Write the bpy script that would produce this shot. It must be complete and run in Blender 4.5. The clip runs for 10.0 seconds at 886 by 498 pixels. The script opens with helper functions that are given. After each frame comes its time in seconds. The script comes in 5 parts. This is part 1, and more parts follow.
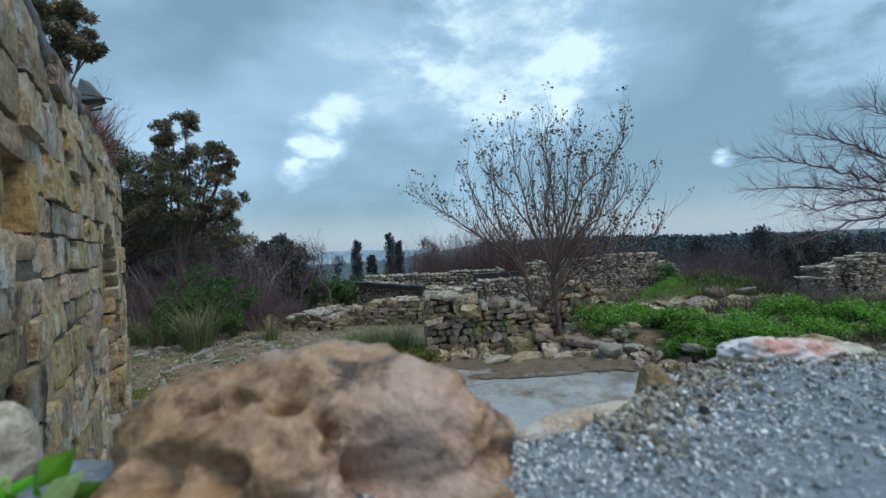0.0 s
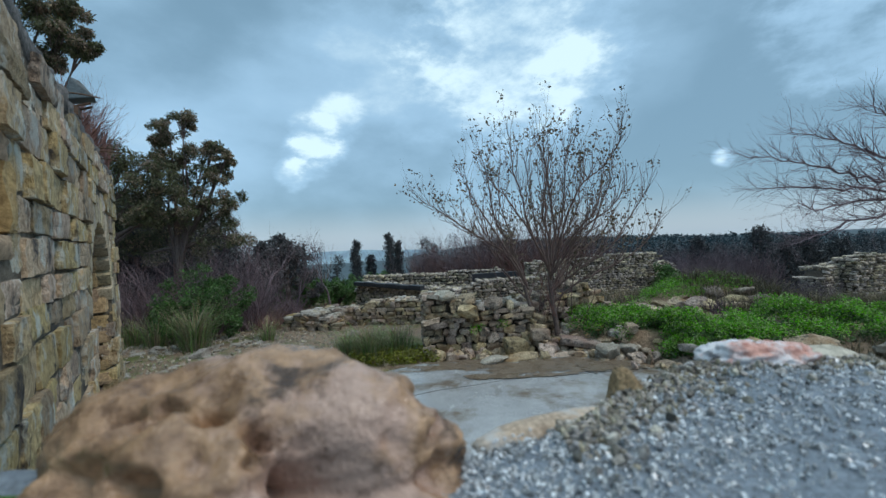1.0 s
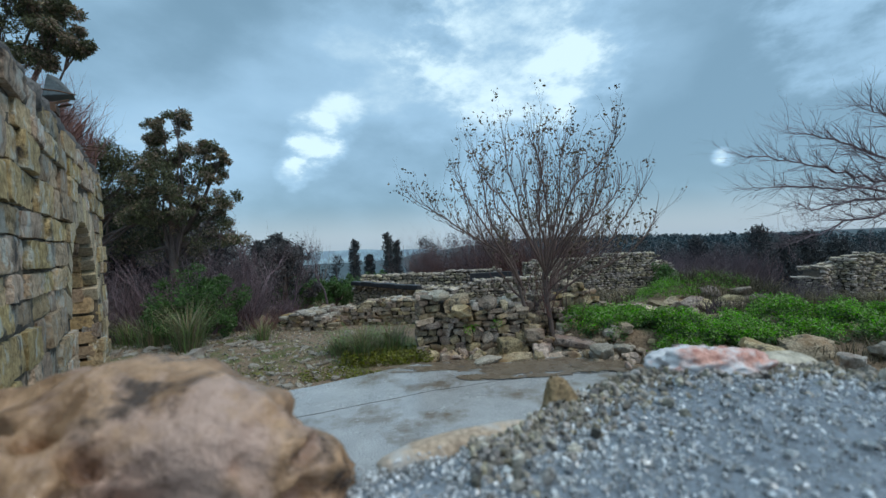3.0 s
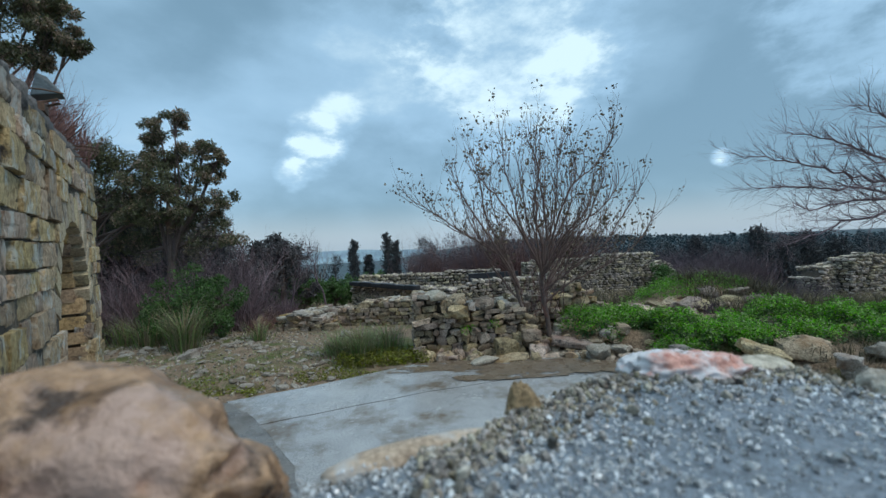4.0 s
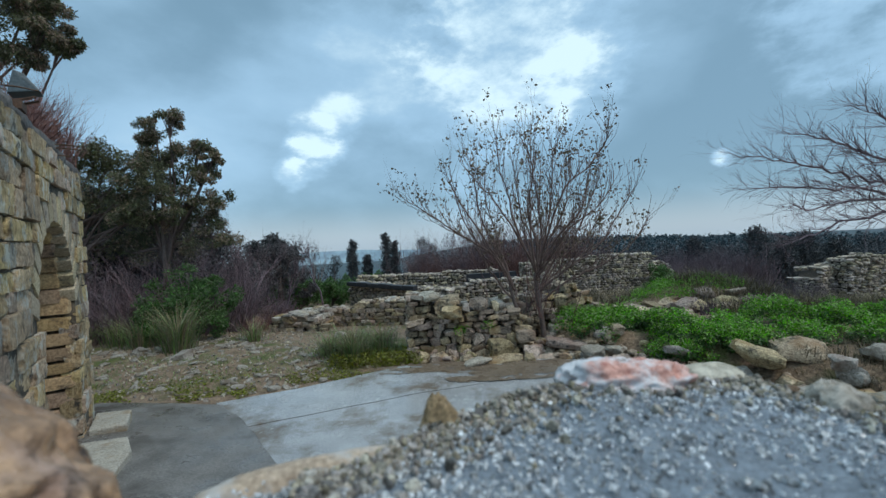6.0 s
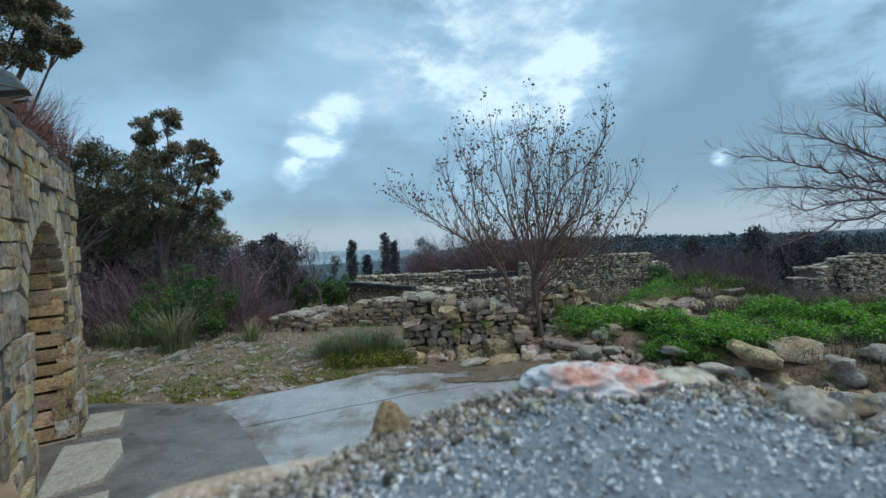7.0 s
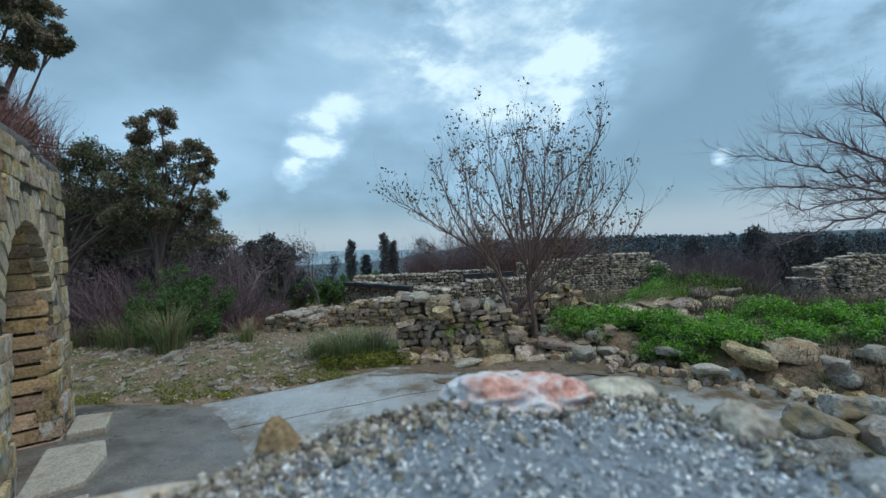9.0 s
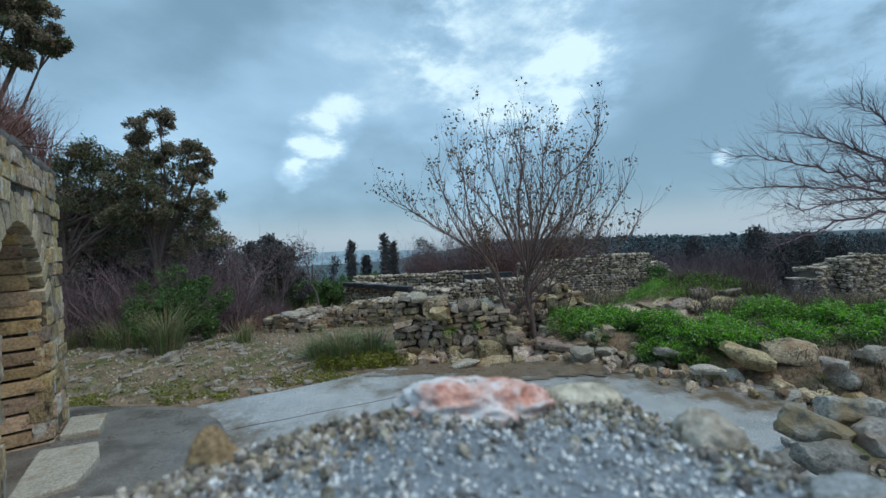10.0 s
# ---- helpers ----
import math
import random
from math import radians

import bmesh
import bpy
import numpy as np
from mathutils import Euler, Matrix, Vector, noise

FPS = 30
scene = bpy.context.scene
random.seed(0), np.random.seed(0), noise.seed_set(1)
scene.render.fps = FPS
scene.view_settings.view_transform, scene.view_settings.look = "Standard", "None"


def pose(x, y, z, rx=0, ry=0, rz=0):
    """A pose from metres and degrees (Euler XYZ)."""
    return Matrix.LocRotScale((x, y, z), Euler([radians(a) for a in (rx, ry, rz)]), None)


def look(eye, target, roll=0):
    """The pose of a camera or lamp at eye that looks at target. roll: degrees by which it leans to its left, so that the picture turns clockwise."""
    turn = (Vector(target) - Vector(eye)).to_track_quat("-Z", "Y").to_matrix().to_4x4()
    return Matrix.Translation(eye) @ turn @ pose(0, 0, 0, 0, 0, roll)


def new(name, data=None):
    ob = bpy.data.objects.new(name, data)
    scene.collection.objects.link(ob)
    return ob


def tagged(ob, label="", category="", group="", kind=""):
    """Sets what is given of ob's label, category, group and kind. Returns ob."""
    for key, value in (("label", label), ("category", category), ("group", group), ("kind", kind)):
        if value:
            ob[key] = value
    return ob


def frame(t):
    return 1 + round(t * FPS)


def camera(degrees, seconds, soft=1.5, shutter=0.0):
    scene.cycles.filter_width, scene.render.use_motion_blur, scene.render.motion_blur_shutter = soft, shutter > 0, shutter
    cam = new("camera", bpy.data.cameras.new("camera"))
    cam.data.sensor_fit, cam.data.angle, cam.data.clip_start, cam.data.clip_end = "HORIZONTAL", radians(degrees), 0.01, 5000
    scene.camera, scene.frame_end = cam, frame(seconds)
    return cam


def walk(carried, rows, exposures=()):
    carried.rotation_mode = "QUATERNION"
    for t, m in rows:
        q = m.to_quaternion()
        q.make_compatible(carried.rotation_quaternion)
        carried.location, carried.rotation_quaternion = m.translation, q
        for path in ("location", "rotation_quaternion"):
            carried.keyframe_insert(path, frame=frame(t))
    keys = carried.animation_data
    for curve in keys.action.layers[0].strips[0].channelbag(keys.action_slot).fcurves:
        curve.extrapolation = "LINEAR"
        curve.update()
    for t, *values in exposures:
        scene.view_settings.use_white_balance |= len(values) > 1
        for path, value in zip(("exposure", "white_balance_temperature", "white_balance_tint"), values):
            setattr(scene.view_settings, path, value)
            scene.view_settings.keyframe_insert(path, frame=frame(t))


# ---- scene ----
cam = camera(97.3, 10.0)
METRES, EYE, TILT, LEAN, TURN = 0.55, 1.93, -1.0, 2.5, 0.0
ROWS = [
    (0.0, 0.0, 0.0, 0.0, 0.0, 0.0, -0.0),
    (0.5, 0.0458, 0.0174, 0.0003, -0.01, -0.02, -0.01),
    (1.0, 0.0906, 0.0343, 0.0007, -0.03, -0.02, -0.01),
    (1.5, 0.1361, 0.052, 0.0004, -0.04, -0.03, -0.01),
    (2.0, 0.182, 0.0698, 0.0007, -0.04, -0.06, -0.01),
    (2.5, 0.2274, 0.0873, 0.001, -0.05, -0.08, -0.02),
    (4.0, 0.3649, 0.138, 0.0032, -0.11, -0.05, -0.04),
    (4.5, 0.4112, 0.1557, 0.0031, -0.12, -0.03, -0.06),
    (5.0, 0.4575, 0.1733, 0.0035, -0.13, -0.04, -0.05),
    (5.5, 0.5037, 0.1909, 0.0033, -0.13, -0.03, -0.07),
    (7.0, 0.6462, 0.2453, 0.0047, -0.12, -0.01, -0.07),
    (7.5, 0.6943, 0.2642, 0.0048, -0.11, -0.02, -0.08),
    (8.0, 0.7416, 0.2832, 0.0046, -0.11, -0.04, -0.08),
    (8.5, 0.7885, 0.3026, 0.0044, -0.1, -0.06, -0.1),
    (9.0, 0.8374, 0.3203, 0.0044, -0.09, -0.02, -0.07),
    (9.5, 0.8855, 0.3383, 0.0043, -0.06, 0.01, -0.05),
    (10.0, 0.933, 0.3593, 0.0031, 0.01, 0.04, -0.03),
]
walk(cam, [(t, pose(0, 0, EYE, TILT, LEAN, TURN) @ pose(METRES * x, METRES * y, METRES * z, 90 + pitch, roll, yaw)) for t, x, y, z, yaw, pitch, roll in ROWS])
# the lens is focused on the far wall, so the ledge close by is soft
cam.data.dof.use_dof = True
cam.data.dof.focus_distance = 6.0
cam.data.dof.aperture_fstop = 4.2

# ---------------------------------------------------------------- sky and sun
def sky_world():
    w = bpy.data.worlds.new("overcast_sky")
    scene.world = w
    w.use_nodes = True
    nt = w.node_tree
    nd, ln = nt.nodes, nt.links
    nd.clear()

    def node(kind, **kw):
        n = nd.new(kind)
        for k, v in kw.items():
            n.inputs[k].default_value = v
        return n

    def math_(op, a, b=None, clamp=False):
        n = nd.new("ShaderNodeMath")
        n.operation, n.use_clamp = op, clamp
        for i, v in enumerate((a, b)):
            if v is None:
                continue
            if isinstance(v, (int, float)):
                n.inputs[i].default_value = v
            else:
                ln.new(v, n.inputs[i])
        return n.outputs[0]

    def mix(f, a, b, kind="MIX"):
        n = nd.new("ShaderNodeMixRGB")
        n.blend_type = kind
        for i, v in zip((0, 1, 2), (f, a, b)):
            if isinstance(v, (int, float)):
                n.inputs[i].default_value = v
            elif isinstance(v, tuple):
                n.inputs[i].default_value = (*v, 1)
            else:
                ln.new(v, n.inputs[i])
        return n.outputs[0]

    def ramp(x, lo, hi):
        n = nd.new("ShaderNodeMapRange")
        n.interpolation_type = "SMOOTHSTEP"
        ln.new(x, n.inputs[0])
        n.inputs[1].default_value, n.inputs[2].default_value = lo, hi
        return n.outputs[0]

    tc = nd.new("ShaderNodeTexCoord")
    sep = nd.new("ShaderNodeSeparateXYZ")
    ln.new(tc.outputs["Generated"], sep.inputs[0])
    mp = nd.new("ShaderNodeMapping")
    mp.inputs["Scale"].default_value = (1.0, 1.0, 1.9)
    mp.inputs["Rotation"].default_value = (0.0, radians(-22), 0.0)
    mp.inputs["Location"].default_value = (0.35, 0.1, 0.22)
    ln.new(tc.outputs["Generated"], mp.inputs[0])
    big = node("ShaderNodeTexNoise", Scale=2.1, Detail=3.0, Roughness=0.42, Distortion=0.3)
    small = node("ShaderNodeTexNoise", Scale=8.0, Detail=6.0, Roughness=0.6)
    for n in (big, small):
        ln.new(mp.outputs[0], n.inputs["Vector"])
    body = math_("ADD", math_("MULTIPLY", big.outputs[0], 0.82), math_("MULTIPLY", small.outputs[0], 0.18))
    # the cover thins towards these ways, and the noise tears its edges
    field = body
    for (x, y, z), outer, gain in BREAKS:
        d = nd.new("ShaderNodeVectorMath")
        d.operation = "DOT_PRODUCT"
        d.inputs[1].default_value = Vector((x, y, z)).normalized()
        ln.new(tc.outputs["Generated"], d.inputs[0])
        torn = math_("MULTIPLY", math_("ADD", math_("MULTIPLY", small.outputs[0], 2.4), -0.25), gain)
        field = math_("ADD", field, math_("MULTIPLY", ramp(math_("ADD", d.outputs["Value"], math_("MULTIPLY", math_("SUBTRACT", small.outputs[0], 0.52), 1.5 * (1 - outer))), outer, 1.0), torn))
    cloud = mix(ramp(field, 0.36, 0.64), CLOUD_DARK, CLOUD_LIGHT)
    cloud = mix(ramp(field, 0.60, 0.92), cloud, CLOUD_BREAK)
    # paler warm band along the horizon
    band = math_("MULTIPLY", ramp(sep.outputs["Z"], 0.11, 0.0), 0.7)
    cloud = mix(band, cloud, (0.46, 0.57, 0.67))
    # the overcast is brightest overhead
    up = math_("ADD", 1.0, math_("MULTIPLY", ramp(sep.outputs["Z"], 0.56, 0.95), ZENITH))
    cloud = mix(1.0, cloud, mix(ramp(sep.outputs["Z"], 0.5, 0.8), (1.0, 1.0, 1.0), (1.25, 1.06, 0.92)), "MULTIPLY")
    cloud = mix(1.0, cloud, up, "MULTIPLY")
    sky = nd.new("ShaderNodeTexSky")
    sky.sky_type, sky.sun_disc = "NISHITA", False
    sky.sun_elevation, sky.sun_rotation = radians(SUN_UP), radians(SUN_TURN)
    b1, b2 = node("ShaderNodeBackground", Strength=0.02), node("ShaderNodeBackground", Strength=SKY)
    ln.new(sky.outputs[0], b1.inputs[0])
    ln.new(cloud, b2.inputs[0])
    add = nd.new("ShaderNodeAddShader")
    ln.new(b1.outputs[0], add.inputs[0])
    ln.new(b2.outputs[0], add.inputs[1])
    out = nd.new("ShaderNodeOutputWorld")
    ln.new(add.outputs[0], out.inputs[0])


SUN_UP, SUN_TURN, SKY, ZENITH = 54, 116, 0.94, 1.0
CLOUD_DARK, CLOUD_LIGHT, CLOUD_BREAK = (0.19, 0.34, 0.46), (0.345, 0.565, 0.76), (0.74, 0.97, 1.08)
BREAKS = [
    ((-0.345, 0.921, 0.172), 0.9988, 0.30),
    ((-0.305, 0.922, 0.215), 0.9975, 0.15),
    ((-0.285, 0.920, 0.250), 0.9970, 0.30),
    ((-0.225, 0.915, 0.300), 0.9975, 0.19),
    ((0.165, 0.875, 0.460), 0.960, 0.24),
    ((0.311, 0.889, 0.337), 0.992, 0.16),
    ((0.570, 0.797, 0.150), 0.99975, 0.32),
    ((0.583, 0.795, 0.146), 0.99965, 0.30),
    ((0.710, 0.628, 0.345), 0.980, 0.27),
    ((-0.096, 0.901, 0.424), 0.980, 0.07),
    ((0.640, 0.760, 0.110), 0.955, -0.10),
]
sky_world()
sun = new("sun", bpy.data.lights.new("sun", "SUN"))
sun.data.energy, sun.data.angle, sun.data.color = 1.35, radians(18), (1.0, 0.93, 0.84)
sun.matrix_world = look((0, 0, 0), (-math.sin(radians(SUN_TURN)) * math.cos(radians(SUN_UP)), -math.cos(radians(SUN_TURN)) * math.cos(radians(SUN_UP)), -math.sin(radians(SUN_UP))))

# ---------------------------------------------------------------- materials
def mat(name, dark, light, scale=8.0, rough=0.85, bump=0.4, grain=60.0, rand=0.0, stain=None, stain_scale=1.3, stain_at=(0.5, 0.68),
        island=0.0, wet=None, depth=0.02, stretch=(1, 1, 1), trans=0.0, spot=None, spot_scale=4.0, spot_at=(0.55, 0.66)):
    """Two scales of noise in world metres between two colours, stains of a third, fine relief, and a shift from piece to piece."""
    m = bpy.data.materials.new(name)
    m.use_nodes = True
    nt = m.node_tree
    nd, ln = nt.nodes, nt.links
    bsdf = nd["Principled BSDF"]
    geo = nd.new("ShaderNodeNewGeometry")
    info = nd.new("ShaderNodeObjectInfo")
    mp = nd.new("ShaderNodeMapping")
    mp.inputs["Scale"].default_value = stretch
    ln.new(geo.outputs["Position"], mp.inputs[0])

    def noise_(s, detail=4.0, rg=0.6):
        n = nd.new("ShaderNodeTexNoise")
        n.inputs["Scale"].default_value, n.inputs["Detail"].default_value, n.inputs["Roughness"].default_value = s, detail, rg
        ln.new(mp.outputs[0], n.inputs["Vector"])
        return n.outputs[0]

    def rng(x, lo, hi, a=0.0, b=1.0):
        n = nd.new("ShaderNodeMapRange")
        ln.new(x, n.inputs[0])
        for i, v in enumerate((lo, hi, a, b)):
            n.inputs[i + 1].default_value = v
        return n.outputs[0]

    def mixc(f, a, b, kind="MIX"):
        n = nd.new("ShaderNodeMixRGB")
        n.blend_type = kind
        for i, v in zip((0, 1, 2), (f, a, b)):
            if isinstance(v, (int, float)):
                n.inputs[i].default_value = v
            elif isinstance(v, tuple):
                n.inputs[i].default_value = (*v, 1)
            else:
                ln.new(v, n.inputs[i])
        return n.outputs[0]

    coarse, fine = noise_(scale, 8.0, 0.65), noise_(grain, 4.0, 0.7)
    col = mixc(rng(coarse, 0.33, 0.67), dark, light)
    col = mixc(0.5, col, mixc(rng(fine, 0.36, 0.64), tuple(c * 0.55 for c in dark), tuple(min(1, c * 1.35) for c in light)))
    if stain:
        st = noise_(stain_scale, 5.0, 0.65)
        col = mixc(rng(st, *stain_at), col, stain)
    if spot:
        col = mixc(rng(noise_(spot_scale, 6.0, 0.7), *spot_at), col, spot)
    for amount, source in ((rand, info.outputs["Random"]), (island, geo.outputs["Random Per Island"])):
        if amount:
            v = nd.new("ShaderNodeHueSaturation")
            wn = nd.new("ShaderNodeTexWhiteNoise")
            wn.noise_dimensions = "1D"
            ln.new(source, wn.inputs["W"])
            ln.new(rng(source, 0, 1, 1 - amount, 1 + amount), v.inputs["Value"])
            ln.new(rng(wn.outputs[0], 0, 1, 0.5 - 0.05 * amount, 0.5 + 0.05 * amount), v.inputs["Hue"])
            ln.new(rng(wn.outputs[0], 0, 1, 1 - 0.7 * amount, 1 + 0.5 * amount), v.inputs["Saturation"])
            ln.new(col, v.inputs["Color"])
            col = v.outputs[0]
    ln.new(col, bsdf.inputs["Base Color"])
    if wet:
        ln.new(rng(noise_(wet[2], 4.0), 0.38, 0.62, wet[0], wet[1]), bsdf.inputs["Roughness"])
    else:
        ln.new(rng(fine, 0.2, 0.8, max(0.02, rough - 0.1), min(1, rough + 0.1)), bsdf.inputs["Roughness"])
    if bump:
        b = nd.new("ShaderNodeBump")
        b.inputs["Strength"].default_value, b.inputs["Distance"].default_value = bump, depth
        s = nd.new("ShaderNodeMath")
        s.operation = "ADD"
        ln.new(coarse, s.inputs[0])
        f2 = nd.new("ShaderNodeMath")
        f2.operation = "MULTIPLY"
        f2.inputs[1].default_value = 0.5
        ln.new(fine, f2.inputs[0])
        ln.new(f2.outputs[0], s.inputs[1])
        ln.new(s.outputs[0], b.inputs["Height"])
        ln.new(b.outputs[0], bsdf.inputs["Normal"])
    if trans:
        bsdf.inputs["Transmission Weight"].default_value = 0.0
        tr = nd.new("ShaderNodeBsdfTranslucent")
        ln.new(col, tr.inputs[0])
        mx = nd.new("ShaderNodeMixShader")
        mx.inputs[0].default_value = trans
        ln.new(bsdf.outputs[0], mx.inputs[1])
        ln.new(tr.outputs[0], mx.inputs[2])
        ln.new(mx.outputs[0], nd["Material Output"].inputs[0])
    return m


M_BLOCK = mat("limestone_block", (0.22, 0.135, 0.062), (0.54, 0.42, 0.265), 11, 0.85, 1.0, 46, rand=0.38, stain=(0.50, 0.51, 0.46), stain_scale=7.5, stain_at=(0.52, 0.62), depth=0.035, stretch=(1, 1, 0.6), spot=(0.05, 0.043, 0.04), spot_scale=6.5, spot_at=(0.55, 0.65))
M_VOUSSOIR = mat("dressed_limestone", (0.30, 0.235, 0.15), (0.52, 0.44, 0.31), 9, 0.85, 0.5, 55, rand=0.25, stain=(0.12, 0.10, 0.085), stain_scale=9, stain_at=(0.56, 0.68))
M_REVEAL = mat("jamb_stone", (0.27, 0.17, 0.09), (0.52, 0.37, 0.22), 7, 0.9, 0.6, 45, rand=0.3, spot=(0.10, 0.075, 0.055), spot_scale=8)
# Mortar, its colour also darkened for the shade in the joints.
M_MORTAR = mat("old_mortar", (0.07, 0.058, 0.042), (0.20, 0.17, 0.13), 9, 0.95, 0.9, 40, stain=(0.03, 0.028, 0.025), stain_scale=4, stain_at=(0.47, 0.62), depth=0.03)
M_PLASTER = mat("weathered_plaster", (0.055, 0.052, 0.05), (0.20, 0.19, 0.185), 12, 0.95, 1.0, 40, stain=(0.045, 0.045, 0.05), stain_scale=2.2)
M_RUBBLE = mat("rubble_limestone", (0.105, 0.066, 0.038), (0.57, 0.46, 0.34), 12, 0.9, 0.9, 45, rand=0.45, stain=(0.27, 0.165, 0.095), stain_scale=2.4, stain_at=(0.50, 0.66), depth=0.03, spot=(0.045, 0.04, 0.035), spot_scale=7, spot_at=(0.54, 0.66))
M_RUBBLE_J = mat("far_rubble", (0.11, 0.085, 0.062), (0.47, 0.40, 0.32), 7, 0.9, 0.6, 40, island=0.55, spot=(0.05, 0.045, 0.04), spot_scale=5)
# Near-black wall core: shade of the gaps between stones put into its colour.
M_CORE = mat("dark_gap_core", (0.018, 0.014, 0.011), (0.06, 0.048, 0.036), 10, 0.95, 0.8, 50)
M_PALE = mat("pale_limestone", (0.19, 0.155, 0.115), (0.50, 0.465, 0.41), 12, 0.8, 0.9, 45, rand=0.3, stain=(0.17, 0.12, 0.08), stain_scale=3)
M_SLAB = mat("wet_concrete", (0.20, 0.205, 0.21), (0.43, 0.44, 0.45), 2.2, 0.4, 0.3, 70, wet=(0.03, 0.30, 2.4), depth=0.008, stain=(0.15, 0.115, 0.08), stain_scale=0.9, stain_at=(0.50, 0.62), spot=(0.42, 0.43, 0.44), spot_scale=9, spot_at=(0.60, 0.72))
M_SLAB2 = mat("dark_worn_paving", (0.09, 0.085, 0.08), (0.22, 0.205, 0.19), 3, 0.6, 0.4, 60, wet=(0.2, 0.5, 2.5), depth=0.01, stain=(0.07, 0.06, 0.05), stain_scale=1.4)
M_GROUND = mat("stony_ground", (0.075, 0.048, 0.03), (0.32, 0.225, 0.15), 4.5, 0.95, 1.0, 26, stain=(0.085, 0.10, 0.022), stain_scale=0.9, stain_at=(0.5, 0.62), depth=0.06)
M_PEBBLE = mat("gravel_stone", (0.14, 0.105, 0.07), (0.38, 0.34, 0.28), 14, 0.85, 0.3, 60, island=0.5)
M_BANK = mat("wet_bank_boulder", (0.10, 0.09, 0.08), (0.36, 0.35, 0.33), 9, 0.6, 0.8, 45, rand=0.35, stain=(0.20, 0.15, 0.10), stain_scale=3.4, stain_at=(0.48, 0.60), depth=0.02, spot=(0.06, 0.065, 0.06), spot_scale=8, spot_at=(0.56, 0.68))
M_STEP = mat("pale_step_stone", (0.27, 0.25, 0.21), (0.47, 0.44, 0.38), 6, 0.7, 0.4, 55, stain=(0.27, 0.19, 0.10), stain_scale=3.5, stain_at=(0.52, 0.7))
M_ROCK = mat("weathered_rock", (0.135, 0.062, 0.028), (0.43, 0.265, 0.155), 10, 0.45, 0.9, 44, stain=(0.47, 0.315, 0.25), stain_scale=7, stain_at=(0.52, 0.62), depth=0.012, wet=(0.18, 0.5, 16), spot=(0.055, 0.028, 0.015), spot_scale=15, spot_at=(0.55, 0.66))
# The blue of the sky's reflection is put into this wet grit's colour.
M_GRIT = mat("gritty_mortar", (0.085, 0.10, 0.12), (0.24, 0.28, 0.33), 45, 0.5, 0.8, 200, wet=(0.12, 0.45, 18), depth=0.004)
M_CHIP = mat("gravel_chips", (0.10, 0.09, 0.075), (0.58, 0.61, 0.64), 60, 0.2, 0.2, 300, island=0.65, depth=0.002)
M_PINK = mat("pink_rock", (0.52, 0.19, 0.15), (0.70, 0.45, 0.37), 30, 0.6, 0.6, 160, stain=(0.68, 0.68, 0.71), stain_scale=15, stain_at=(0.43, 0.56), depth=0.005, spot=(0.22, 0.15, 0.12), spot_scale=34, spot_at=(0.60, 0.70))
M_SILT = mat("wet_silt", (0.09, 0.068, 0.048), (0.22, 0.17, 0.125), 5, 0.5, 0.5, 60, wet=(0.15, 0.5, 4), depth=0.006)
M_COARSE = mat("coarse_gravel", (0.075, 0.06, 0.05), (0.40, 0.37, 0.335), 50, 0.4, 0.3, 200, island=0.8, depth=0.003)
M_GLINT = mat("white_chips", (0.55, 0.58, 0.62), (0.80, 0.83, 0.86), 90, 0.2, 0.1, 300, island=0.25, depth=0.001)
M_LIMB = mat("reddish_grey_bark", (0.085, 0.05, 0.043), (0.21, 0.14, 0.12), 12, 0.9, 0.4, 70)
M_BARK = mat("grey_bark", (0.075, 0.05, 0.045), (0.19, 0.145, 0.13), 12, 0.9, 0.5, 70)
M_TWIG = mat("reddish_twigs", (0.11, 0.052, 0.05), (0.26, 0.14, 0.125), 3, 0.9, 0.0, 20, island=0.35)
M_DARKTWIG = mat("dark_twigs", (0.08, 0.055, 0.066), (0.21, 0.15, 0.17), 2, 0.9, 0.0, 20, island=0.35)
M_LEAF = mat("dark_leaves", (0.045, 0.055, 0.025), (0.16, 0.165, 0.085), 0.9, 0.55, 0.0, 20, island=0.55, trans=0.25)
# Pale brown leaves that also paint the lit tips of the dark crowns.
M_LEAFPALE = mat("pale_lit_leaves", (0.20, 0.145, 0.10), (0.42, 0.32, 0.24), 2, 0.6, 0.0, 20, island=0.4, trans=0.3)
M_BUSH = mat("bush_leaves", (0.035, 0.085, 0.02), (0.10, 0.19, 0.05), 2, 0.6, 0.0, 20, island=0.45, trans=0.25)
M_HERB = mat("bright_herb_leaves", (0.05, 0.185, 0.010), (0.23, 0.47, 0.03), 4.0, 0.75, 0.0, 20, island=0.7, trans=0.35)
M_YELLOWHERB = mat("yellowish_herbs", (0.10, 0.12, 0.015), (0.24, 0.24, 0.03), 3, 0.6, 0.0, 20, island=0.4, trans=0.3)
M_GRASS = mat("green_grass", (0.085, 0.145, 0.045), (0.23, 0.31, 0.12), 2, 0.7, 0.0, 20, island=0.5, trans=0.3)
M_STRAW = mat("dry_grass", (0.16, 0.13, 0.07), (0.32, 0.26, 0.16), 2, 0.8, 0.0, 20, island=0.4, trans=0.25)
M_BROWNGRASS = mat("brown_winter_grass", (0.06, 0.05, 0.03), (0.17, 0.14, 0.085), 2, 0.85, 0.0, 20, island=0.5, trans=0.2)
# Distance haze and shade are mixed into this dark blue-grey leaf colour.
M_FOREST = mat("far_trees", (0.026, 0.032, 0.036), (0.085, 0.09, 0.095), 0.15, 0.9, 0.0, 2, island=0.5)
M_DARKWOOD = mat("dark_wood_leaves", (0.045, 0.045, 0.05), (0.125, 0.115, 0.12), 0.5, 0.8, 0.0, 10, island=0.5)
